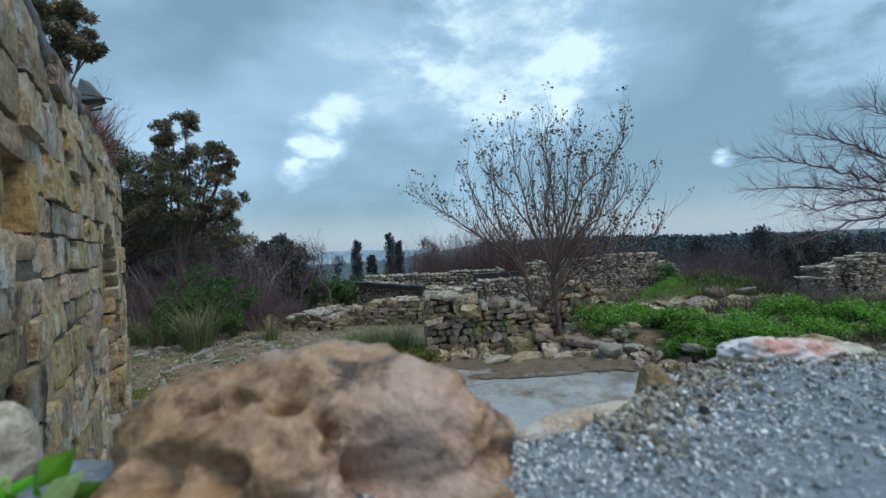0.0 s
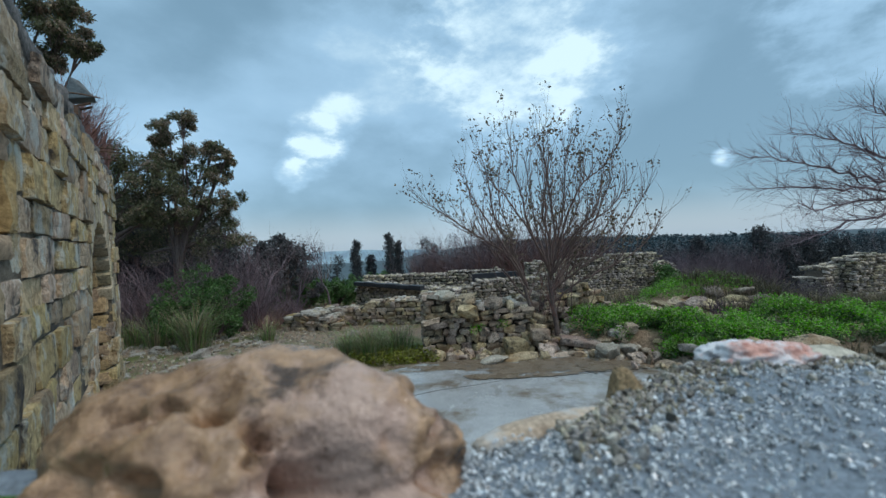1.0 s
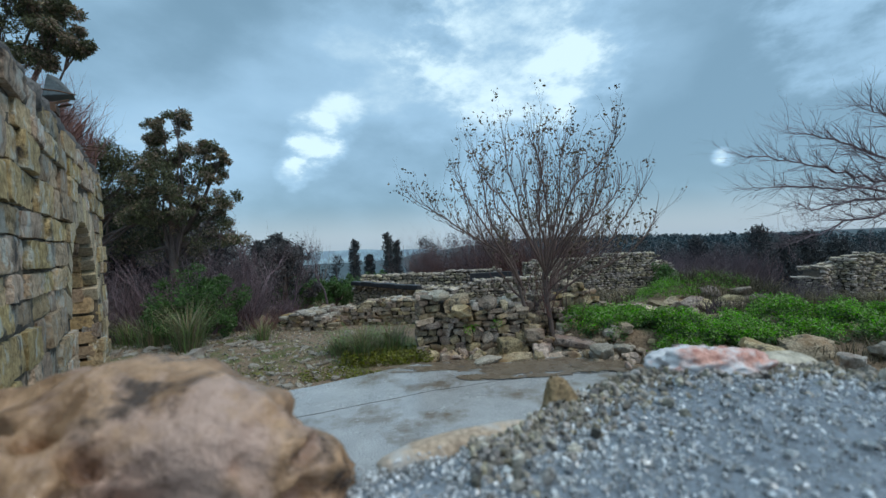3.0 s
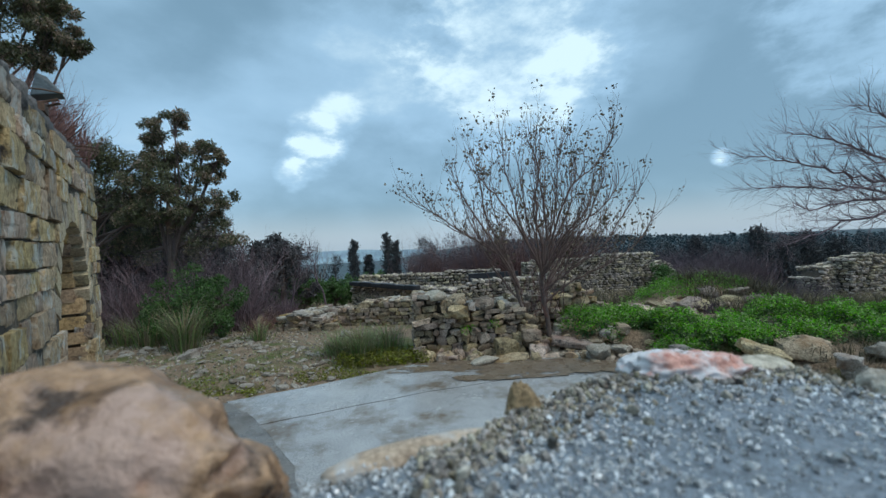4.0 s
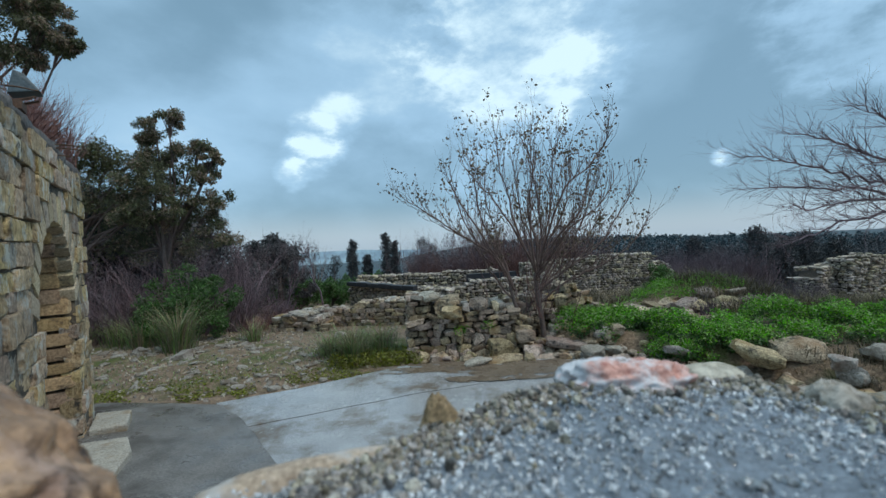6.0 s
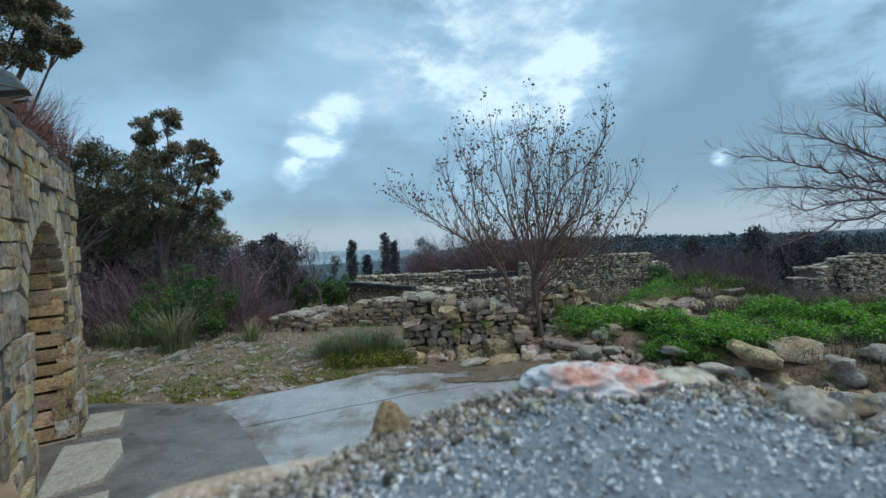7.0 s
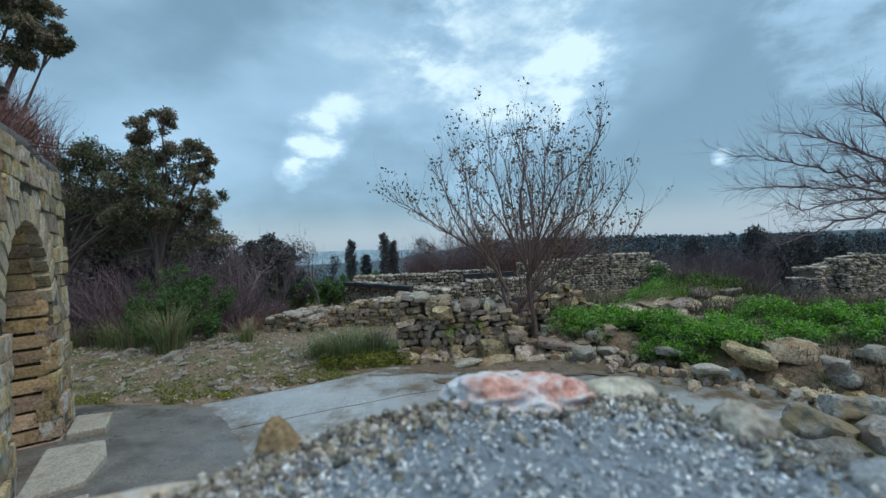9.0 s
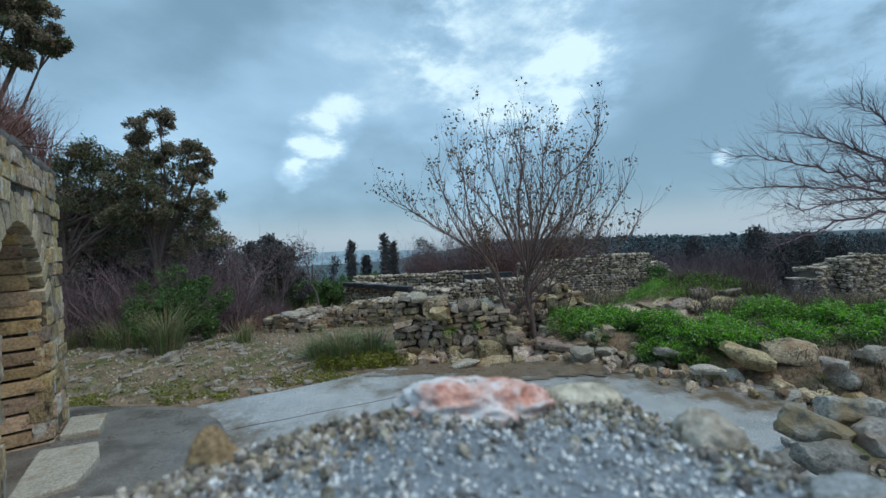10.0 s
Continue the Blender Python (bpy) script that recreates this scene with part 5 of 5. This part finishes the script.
def tufts():
    for x, y, n, l, sp, m2 in ((-5.1, 7.95, 620, 1.05, 0.22, True), (-6.3, 8.5, 300, 0.8, 0.2, True), (-7.1, 8.9, 280, 0.75, 0.2, True), (-4.1, 9.0, 200, 0.55, 0.2, True), (-1.3, 6.75, 900, 0.62, 0.22, False), (-0.85, 7.05, 520, 0.6, 0.2, False), (-1.75, 7.0, 400, 0.5, 0.18, False), (-8.0, 8.9, 240, 0.6, 0.2, True)):
        tuft = new("grass_tuft")
        tagged(tuft, "tall tuft of half-dry grass" if m2 else "thick tuft of grey-green grass beside the wall", "grass", "grass tufts")
        z = ground_z(x, y)
        part("grass", blades((x, y, z), int(n * 0.5), l * 0.9, sp * 0.85, 0.007, 1.0).mesh("blades", M_GRASS), tuft, "green blades", kind="stuff")
        part("dry_grass", blades((x, y, z), n // (2 if m2 else 3), l * 1.05, sp * 0.7, 0.005, 0.7).mesh("dry_blades", M_STRAW), tuft, "dry straw-coloured blades", kind="stuff")
    # dry grass on the mound and on the bank
    g = Geo()
    for _ in range(260):
        x, y = rng.uniform(6.2, 9.8), rng.uniform(7.6, 10.3)
        b = blades((x, y, ground_z(x, y)), 26, 0.42, 0.14, 0.006, 0.8)
        g.add(b.v, b.f)
    for _ in range(90):
        x, y = rng.uniform(4.5, 6.6), rng.uniform(4.2, 5.4)
        b = blades((x, y, ground_z(x, y)), 14, 0.2, 0.1, 0.005, 0.9)
        g.add(b.v, b.f)
    for _ in range(900):
        x, y = rng.uniform(3.5, 19.0), rng.uniform(8.2, 18.0)
        if x < 8.0 and y < 11.2:
            continue
        b = blades((x, y, ground_z(x, y)), 12, 0.5, 0.25, 0.012, 0.9)
        g.add(b.v, b.f)
    thing("dry_grass", g.mesh("dry_grass", M_BROWNGRASS), "dry brown grass on the mound and the bank", "grass", kind="stuff")
    g = Geo()
    for _ in range(420):
        x, y = rng.uniform(-5.5, -0.4), rng.uniform(5.4, 7.4)
        if y < 5.5 + 0.55 * max(0, x + 2.7):
            continue
        b = blades((x, y, ground_z(x, y)), 9, 0.09, 0.07, 0.004, 0.9)
        g.add(b.v, b.f)
    thing("short_grass", g.mesh("short_grass", M_GRASS), "thin short grass on stony ground", "grass", kind="stuff")
    pts = []
    for _ in range(9000):
        x = rng.uniform(-5.0, -0.2)
        y = 5.02 + 0.42 * max(0, x + 2.7) + abs(rng.normal(0.05, 0.55))
        if noise.noise(Vector((x * 1.6, y * 1.6, 4))) < -0.02 + 0.25 * (y > 6.6):
            continue
        pts.append((x, y, ground_z(x, y) + rng.uniform(0, 0.03)))
    leaves("moss", pts, 0.04, M_MOSS, None, "low yellow-green moss beside the concrete", "moss", flat=0.6)
    # yellowish herbs by the wall's foot
    pts = []
    for _ in range(2600):
        x, y = rng.uniform(-1.6, -0.1), rng.uniform(6.2, 6.9)
        pts.append((x, y, ground_z(x, y) + rng.uniform(0, 0.16)))
    leaves("herbs", pts, 0.06, M_YELLOWHERB, None, "low yellow-green herbs at the foot of the wall", "herbs", flat=0.5)
    # the bed of bright herbs; lower leaves take a darker green for shade
    pts, under = [], []
    for i in range(420):
        x, y = (rng.uniform(2.7, 8.2), rng.uniform(5.2, 6.9)) if i < 360 else (rng.uniform(2.45, 3.7), rng.uniform(6.45, 7.5))
        if i < 360 and (y < 5.95 - 0.75 * max(0.0, x - 3.0) or y > 7.2 - 0.12 * abs(x - 3.4)):
            continue
        h = 0.17 + 0.75 * noise.noise(Vector((x * 1.7, y * 1.7, 9)))
        if i >= 360:
            h = rng.uniform(0.12, 0.34)
        if h < 0.1:
            continue
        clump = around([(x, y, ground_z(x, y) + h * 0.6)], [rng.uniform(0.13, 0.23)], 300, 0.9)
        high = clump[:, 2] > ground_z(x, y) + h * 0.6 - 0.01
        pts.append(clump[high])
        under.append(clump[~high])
    for _ in range(120):
        x, y = rng.uniform(5.0, 7.7), rng.uniform(9.5, 10.7)
        if noise.noise(Vector((x * 1.6, y * 1.6, 2))) > -0.08:
            pts.append(around([(x, y, ground_z(x, y) + 0.1)], [0.22], 110, 0.7))
    for x, y, z in ((0.55, 6.5, 0.45), (1.0, 6.6, 0.5), (2.3, 7.0, 0.35), (2.6, 6.9, 0.3), (-0.2, 7.2, 0.5)):
        pts.append(around([(x, y, z)], [0.14], 70, 0.7))
    pts = np.concatenate(pts)
    leaves("herbs", np.concatenate(under), 0.045, M_BUSH, None, "lower leaves of the green herb bed, coloured darker for shade", "herbs", flat=0.3, aspect=0.6)
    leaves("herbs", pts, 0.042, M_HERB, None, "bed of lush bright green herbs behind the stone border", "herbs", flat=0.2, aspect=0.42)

    # ivy over the broken end of the far wall
    cs = []
    for _ in range(60):
        x = rng.uniform(10.2, 11.6)
        cs.append((x, rng.uniform(18.3, 18.9), rng.uniform(-1.0, 0.75 - (x - 10.2) * 0.75)))
    leaves("ivy", around(cs, [0.2] * len(cs), 60, 0.9), 0.10, M_BUSH, None, "dark green ivy over the end of the far wall", "ivy", aspect=0.7)


tufts()


# ---------------------------------------------------------------- distance
def cypress(x, y, h, r):
    tree = new("cypress")
    tagged(tree, "dark slender cypress far behind the ruin", "tree", "cypresses")
    z = ground_z(x, y)
    g = Geo()
    g.tube([(x, y, z - 0.3), (x, y, z + h * 0.5), (x, y, z + h * 0.95)], [0.16, 0.1, 0.02], 5)
    part("trunk", g.mesh("trunk", M_BARK), tree)
    cs = [(x + rng.normal(0, 0.1), y, z + h * t) for t in np.linspace(0.1, 0.97, 24)]
    rs = [r * (0.35 + 0.65 * math.sin(math.pi * min(1, t * 0.85 + 0.12))) for t in np.linspace(0.1, 0.97, 24)]
    leaves("foliage", around(cs, rs, 90, 1.0), 0.28, M_FOREST, tree, aspect=0.3, droop=-0.8)


for cx, top, r in ((-8.35, 2.3, 0.55), (-5.15, 2.9, 0.6), (-7.2, 0.9, 0.5), (-4.4, 2.1, 0.5)):
    cypress(cx, 38 + rng.normal(0, 0.5), top - ground_z(cx, 38), r)
for cx, cy, top, r in ((22.0, 27, 1.9, 0.9), (24.0, 27, 0.9, 1.0), (25.4, 27, 1.3, 1.0), (19.0, 29, 1.2, 0.9), (27.5, 27, 0.8, 1.1)):
    cypress(cx, cy, top - ground_z(cx, cy), r)


def far_trees():
    # single trees behind the low wall
    leafy_tree(-8.2, 19.5, 4.0, [(0, 0, 3.3, 0.7), (-0.7, 0, 3.0, 0.7), (0.7, 0, 2.9, 0.7), (0, 0, 2.4, 0.9), (-1.0, 0, 2.2, 0.8), (1.0, 0, 2.0, 0.7)], M_FOREST, "dark round tree beyond the low wall", 0.2, 1000)
    leafy_tree(-6.7, 16.8, 3.2, [(0, 0, 2.8, 0.5), (-0.5, 0, 2.5, 0.55), (0.5, 0, 2.4, 0.55), (0, 0, 2.0, 0.7), (-0.8, 0, 1.8, 0.6), (0.8, 0, 1.7, 0.6), (0, 0, 1.2, 0.7), (1.2, 0, 1.0, 0.5)], M_DARKWOOD, "dark purple-grey tree beyond the low wall", 0.12, 800)
    for x, y, h in ((-6.2, 10.9, 4.3), (-5.75, 11.2, 3.9), (-5.4, 11.6, 3.4), (-4.9, 12.8, 3.2), (-6.0, 12.6, 3.8), (-7.4, 16.0, 4.2), (-6.6, 17.0, 4.0), (-5.0, 17.2, 4.2), (-8.6, 20.5, 4.6), (-7.6, 20.6, 4.4), (-6.35, 20.5, 4.4)):
        g, tips = Geo(), []
        grow(g, Vector((x, y, ground_z(x, y))), Vector((0, 0, 1)), h * 0.40, 0.05, 4, tips, 0.25, 0.10, (3, 4), 0.68, 0.6, 4, 4)
        t = thing("bare_tree", g.mesh("bare_tree", M_DARKTWIG if y < 18 else M_BARK), "slender bare tree beyond the low wall", "tree", "far bare trees")
    # a wood that falls away behind the ruins
    g, pts = Geo(), []
    for i in range(620):
        a = rng.uniform(-0.95, 1.05) if i < 300 else rng.uniform(0.1, 1.05)
        d = rng.uniform(40, 110)
        x, y = d * math.sin(a), d * math.cos(a)
        if -0.26 < math.atan2(x, y) < -0.10:
            continue
        z = ground_z(x, y)
        h = rng.uniform(5, 9) * (0.6 + d / 150)
        h = min(h, (1.93 - d * (0.062 - 0.05 * rng.random() ** 2.5 + 0.008 * (a > 0.62))) - z) if a > 0.12 else min(h, 2.4 - z)
        r = rng.uniform(1.0, 2.0)
        g.tube([(x, y, z - 0.5), (x, y, z + h * 0.7)], [0.16, 0.06], 4)
        c = [(x + rng.normal(0, r * 0.4), y + rng.normal(0, r * 0.4), z + h * t) for t in rng.uniform(0.2, 0.95, 7)]
        pts.append(around(c, [r * rng.uniform(0.4, 0.75) for _ in c], 110, 1.2))
    # the nearer dark wood at the yard's end
    near = []
    for i in range(70):
        a, d = rng.uniform(-1.05, -0.34), rng.uniform(16, 30)
        x, y = d * math.sin(a), d * math.cos(a)
        z = ground_z(x, y)
        h = rng.uniform(3.0, 4.4) if a < -0.5 else rng.uniform(1.2, 2.4)
        r = rng.uniform(0.6, 1.1)
        g.tube([(x, y, z - 0.3), (x, y, z + h * 0.7)], [0.1, 0.04], 4)
        c = [(x + rng.normal(0, r * 0.4), y + rng.normal(0, r * 0.4), z + h * t) for t in rng.uniform(0.1, 0.95, 8)]
        near.append(around(c, [r * rng.uniform(0.4, 0.75) for _ in c], 150, 1.1))
    wood = thing("wood", g.mesh("wood_trunks", M_BARK), "dark wood beyond the ruins", "trees", kind="stuff")
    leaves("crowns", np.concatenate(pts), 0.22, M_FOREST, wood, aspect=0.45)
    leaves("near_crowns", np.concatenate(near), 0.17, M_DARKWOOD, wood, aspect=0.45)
    # woods of the far slope
    pts = []
    for i in range(900):
        a = rng.uniform(0.1, 0.95)
        d = rng.uniform(200, 470)
        x, y = d * math.sin(a), d * math.cos(a)
        pts.append(around([(x, y, ground_z(x, y) + 1.6)], [rng.uniform(2.0, 4.2) * (1 + (rng.random() < 0.12))], 26, 0.8))
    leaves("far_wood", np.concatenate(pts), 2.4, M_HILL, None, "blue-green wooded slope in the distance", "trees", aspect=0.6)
    # houses on the slope
    for i in range(14):
        a, d = rng.uniform(0.68, 0.86), rng.uniform(190, 290)
        x, y = d * math.sin(a), d * math.cos(a)
        z = ground_z(x, y)
        house_ = new("house")
        tagged(house_, "small pale house on the far wooded slope", "house", "far houses")
        m = Matrix.Translation((x, y, z)) @ turn(0, 0, rng.uniform(0, 3))
        g = Geo()
        g.box((-3, -2.5, -1), (3, 2.5, 3))
        part("wall", g.mesh("wall", M_HOUSE), house_, "", m)
        g = Geo()
        g.add([Vector(p) for p in ((-3.2, -2.7, 3.01), (3.2, -2.7, 3.01), (3.2, 2.7, 3.01), (-3.2, 2.7, 3.01), (-3.0, 0, 4.2), (3.0, 0, 4.2))], [(3, 2, 1, 0), (0, 1, 5, 4), (2, 3, 4, 5), (1, 2, 5), (3, 0, 4)])
        part("roof", g.mesh("roof", M_ROOF), house_, "", m)
    # mountains, their distance haze put into a pale blue colour
    g = Geo()
    n = 120
    for i in range(n + 1):
        a = -1.2 + 2.4 * i / n
        h = -75 + 50 * noise.noise(Vector((a * 3, 1, 1))) + 16 * noise.noise(Vector((a * 11, 4, 1))) + 40 * (1 - sm(abs(a + 0.3), 0, 0.5)) - 120 * sm(a, 0.1, 0.3) - 60 * (1 - sm(a, -0.6, -0.4))
        g.v += [Vector((3000 * math.sin(a), 3000 * math.cos(a), -300)), Vector((3000 * math.sin(a), 3000 * math.cos(a), h)), Vector((3400 * math.sin(a), 3400 * math.cos(a), -300))]
    for i in range(n):
        g.f += [(3 * i, 3 * i + 3, 3 * i + 4, 3 * i + 1), (3 * i + 1, 3 * i + 4, 3 * i + 5, 3 * i + 2)]
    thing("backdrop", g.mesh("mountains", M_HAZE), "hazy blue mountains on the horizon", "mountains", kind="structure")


far_trees()

# ---------------------------------------------------------------- the wall top close by, with its rock and gravel
EDGE = [(-0.75, 0.40), (-0.35, 0.43), (-0.05, 0.43), (0.03, 0.42), (0.20, 0.47), (0.28, 0.545), (0.36, 0.585), (0.48, 0.655), (0.62, 0.665), (0.72, 0.62), (0.775, 0.55), (0.80, 0.47), (0.90, 0.41), (1.2, 0.34)]


def edge_y(x):
    return profile(EDGE, x)


def ledge_z(x, y):
    z = 1.712 + 0.010 * noise.noise(Vector((x * 9, y * 9, 2))) + 0.004 * noise.noise(Vector((x * 31, y * 31, 2)))
    z += 0.012 * math.exp(-((x - 0.5) / 0.2) ** 2 - ((y - 0.55) / 0.1) ** 2)
    z -= 0.02 * sm(x, 0.7, 1.0)
    return z


def ledge():
    g = Geo()
    xs = np.arange(-0.9, 1.2, 0.014)
    n = 34
    for x in xs:
        e = edge_y(x) + 0.012 * noise.noise(Vector((x * 14, 0, 3)))
        for j in range(n + 1):
            y = -0.7 + (e + 0.7) * (j / n) ** 0.7
            g.v.append(Vector((x, y, ledge_z(x, y) - 0.012 * sm(y, e - 0.03, e))))
        for k, (o, z) in enumerate(((0.012, 1.67), (0.02, 1.6), (0.03, 1.3), (0.03, -0.2))):
            g.v.append(Vector((x, e + o + 0.01 * noise.noise(Vector((x * 8, z * 8, 1))), z)))
    w = n + 5
    for i in range(len(xs) - 1):
        for j in range(w - 1):
            g.f.append((i * w + j, (i + 1) * w + j, (i + 1) * w + j + 1, i * w + j + 1))
    base = thing("wall_near", g.mesh("wall_near", M_GRIT, True), "old wall top of wet gritty grey mortar", "wall", kind="structure")
    chips = Geo()
    for _ in range(22000):
        x = rng.uniform(-0.3, 1.1)
        e = edge_y(x)
        y = e - abs(rng.normal(0, 0.16))
        if y < 0.1 or rng.random() > 0.4 + 0.6 * sm(noise.noise(Vector((x * 6, y * 6, 7))), -0.3, 0.25):
            continue
        s = min(0.008, 0.0015 * math.exp(rng.normal(0.35, 0.5)))
        scatter_blocks(chips, CHIPS, Matrix.Translation((x, y, ledge_z(x, y) - 0.010 * sm(y, e - 0.03, e) + s * 0.2)) @ turn(*rng.uniform(-3, 3, 3)), (s * 1.5, s * 1.1, s * 0.9))
    part("gravel_chips", chips.mesh("gravel_chips", M_CHIP), base, "glistening grey and white gravel chips", kind="stuff")
    # heap of coarser gravel along the edge
    for name, count, lo, hi, deep, material, label in (
            ("gravel_heap", 1900, 0.0028, 0.0065, 0.035, M_PEBBLE, "coarse brown-grey gravel along the edge"),
            ("pebble_heap", 360, 0.005, 0.0115, 0.05, M_COARSE, "pale and brown pebbles heaped along the edge")):
        heap = Geo()
        for _ in range(count):
            x = 0.17 + 0.65 * rng.random() ** 1.3
            y = edge_y(x) - abs(rng.normal(0.015, deep))
            s = rng.uniform(lo, hi)
            scatter_blocks(heap, PEBBLES, Matrix.Translation((x, y, ledge_z(x, y) + rng.uniform(-0.002, 0.004) + s * 0.1)) @ turn(*rng.uniform(-3, 3, 3)), (s * 1.4, s, s * 0.85))
        part(name, heap.mesh(name, material), base, label, kind="stuff")
    # White chips stand in for the sparkle of the wet grit.
    glints = Geo()
    for _ in range(2200):
        x = rng.uniform(-0.1, 1.0)
        y = edge_y(x) - abs(rng.normal(0, 0.14))
        if y < 0.12:
            continue
        s = rng.uniform(0.0018, 0.0036) if rng.random() < 0.85 else rng.uniform(0.0036, 0.0058)
        scatter_blocks(glints, CHIPS, Matrix.Translation((x, y, ledge_z(x, y) + s * 0.3)) @ turn(*rng.uniform(-3, 3, 3)), (s * 1.3, s, s * 0.9))
    part("white_chips", glints.mesh("white_chips", M_GLINT), base, "small white stone chips that paint in the glints of wet grit", kind="stuff")


ledge()


def lump(name, centre, radii, material, label, seed, rough=0.18, level=5, pits=(), rot=(0, 0, 0), group="", square=2.6, peak=None, lobes=()):
    """A weathered stone: a rounded body with ridges, hollows (and, where deep is below nought, bulges); peak narrows it upwards and leans it."""
    bm = bmesh.new()
    bmesh.ops.create_icosphere(bm, subdivisions=level, radius=1.0)
    off = Vector((seed * 5.1, seed * 2.3, seed * 1.7))
    for v in bm.verts:
        q = v.co.normalized()
        k = (abs(q.x) ** square + abs(q.y) ** square + abs(q.z) ** square) ** (-1 / square)
        r = k
        if lobes:
            # the outermost of several overlapping round lobes, so that creases and hollows stay between them
            r = 0.55
            for cx, cy, cz, size in lobes:
                c = Vector((cx, cy, cz))
                along = q.dot(c)
                inside = along * along - c.length_squared + size * size
                if inside > 0:
                    r = max(r, along + math.sqrt(inside))
        r += rough * (0.7 * noise.noise(q * 1.1 + off) + 0.55 * (0.5 - abs(noise.noise(q * 2.6 + off)) * 1.8) + 0.35 * (0.4 - abs(noise.noise(q * 5.5 + off))) + 0.12 * noise.noise(q * 13 + off) + 0.05 * noise.noise(q * 30 + off))
        for (px, py, pz), wide, deep in pits:
            c = Vector((px, py, pz)).normalized()
            a = (q - c).length / wide
            if a < 2.5:
                r -= deep * math.exp(-(a ** 4) * (1.5 + 1.0 * noise.noise(q * 5 + off)))
        v.co = Vector((q.x * radii[0], q.y * radii[1], q.z * radii[2])) * r
        if peak:
            up = sm(v.co.z / radii[2], -0.9, 1.05)
            v.co.x = v.co.x * (1 - peak[0] * up) + peak[1] * up
            v.co.y *= 1 - peak[0] * 0.6 * up
    me = bpy.data.meshes.new(name)
    bm.to_mesh(me)
    bm.free()
    me.polygons.foreach_set("use_smooth", [True] * len(me.polygons))
    me.materials.append(material)
    return thing(name, me, label, "stone", group, m=Matrix.Translation(centre) @ turn(*rot))


LOBES = [(0.06, 0.22, 0.22, 0.80), (0.45, 0.14, 0.02, 0.64), (0.46, 0.06, 0.44, 0.52), (0.66, 0.12, 0.20, 0.46), (-0.42, 0.14, 0.22, 0.60), (-0.12, -0.44, 0.16, 0.62), (-0.50, 0.05, -0.05, 0.52), (0.80, -0.26, -0.10, 0.34), (0.14, -0.62, -0.10, 0.44), (-0.62, -0.40, -0.20, 0.36)]
PITS = [((0.04, -0.50, 0.86), 0.085, 0.22), ((-0.27, -0.44, 0.85), 0.13, 0.22), ((-0.10, -0.84, 0.48), 0.12, 0.28), ((0.31, -0.55, 0.78), 0.10, 0.20), ((0.97, -0.10, 0.22), 0.14, 0.18),
        ((-0.55, -0.35, 0.76), 0.16, 0.20), ((0.45, -0.15, 0.88), 0.10, 0.09), ((-0.46, -0.75, 0.40), 0.22, 0.42), ((0.64, -0.60, 0.42), 0.27, 0.42), ((0.76, -0.62, 0.15), 0.26, 0.40), ((0.2, -0.9, 0.3), 0.10, 0.16), ((0.55, -0.45, 0.70), 0.10, 0.10)]
_dice = random.Random(12)
for _ in range(40):
    PITS.append(((_dice.uniform(-1, 1), _dice.uniform(-1, 0.4), _dice.uniform(0.1, 1)), _dice.uniform(0.03, 0.08), _dice.uniform(0.015, 0.06)))
M_BROWN = mat("brown_stone", (0.10, 0.06, 0.026), (0.38, 0.27, 0.15), 45, 0.8, 0.7, 200, depth=0.004, stain=(0.50, 0.43, 0.33), stain_scale=26, stain_at=(0.54, 0.68))
lump("rock", (-0.147, 0.37, 1.714), (0.182, 0.108, 0.110), M_ROCK, "large tan weathered rock full of hollows on the wall top", 3, 0.15, 6, PITS, (0.0, 0.05, -0.05), lobes=LOBES)
lump("pink_stone", (0.533, 0.63, 1.718), (0.076, 0.036, 0.031), M_PINK, "pink and white stone at the wall top's edge", 5, 0.42, 5, [((-0.5, -0.5, 0.5), 0.3, 0.16), ((0.1, -0.2, 0.9), 0.14, 0.14), ((0.6, -0.4, 0.4), 0.2, 0.16)], group="edge pieces")
lump("brown_stone", (0.302, 0.553, 1.706), (0.037, 0.021, 0.036), M_BROWN, "small upright wedge of brown stone at the wall top's edge", 8, 0.22, 5, group="edge pieces", square=3.0, peak=(0.62, -0.013))
lump("brown_stone", (0.335, 0.548, 1.699), (0.030, 0.020, 0.017), M_TAN, "low tan stone beside the upright wedge", 9, 0.3, 4, group="edge pieces")
lump("pale_stone", (0.665, 0.655, 1.705), (0.05, 0.03, 0.024), M_PALE, "pale flat stone at the wall top's edge", 11, 0.2, 4, group="edge pieces")
lump("pale_stone", (0.755, 0.565, 1.705), (0.03, 0.026, 0.026), M_PALE, "pale rough stone at the wall top's edge", 12, 0.28, 4, group="edge pieces")
lump("pale_stone", (0.81, 0.47, 1.70), (0.035, 0.03, 0.02), M_CHIP, "grey gravelly stone at the wall top's edge", 14, 0.28, 4, group="edge pieces")
lump("tan_stone", (0.165, 0.482, 1.698), (0.095, 0.018, 0.015), M_TAN, "smooth tan stone along the wall top's edge", 13, 0.14, 4, rot=(0, 0, 0.38), group="edge pieces")
lump("white_stone", (-0.43, 0.36, 1.75), (0.03, 0.03, 0.045), M_PALE, "white stone beside the large rock", 17, 0.2, 4, group="edge pieces")


def weed():
    plant = new("weed")
    tagged(plant, "small green weed beside the large rock", "plant")
    pts = around([(-0.30, 0.28, 1.725), (-0.34, 0.30, 1.74), (-0.27, 0.26, 1.71)], [0.03, 0.03, 0.025], 16)
    leaves("foliage", pts, 0.03, M_HERB, plant, aspect=0.7)
    g = Geo()
    for p in pts[::3]:
        g.tube([(-0.30, 0.29, 1.70), tuple(p)], [0.001, 0.0008], 4)
    part("branching", g.mesh("stems", M_GRASS), plant)


weed()
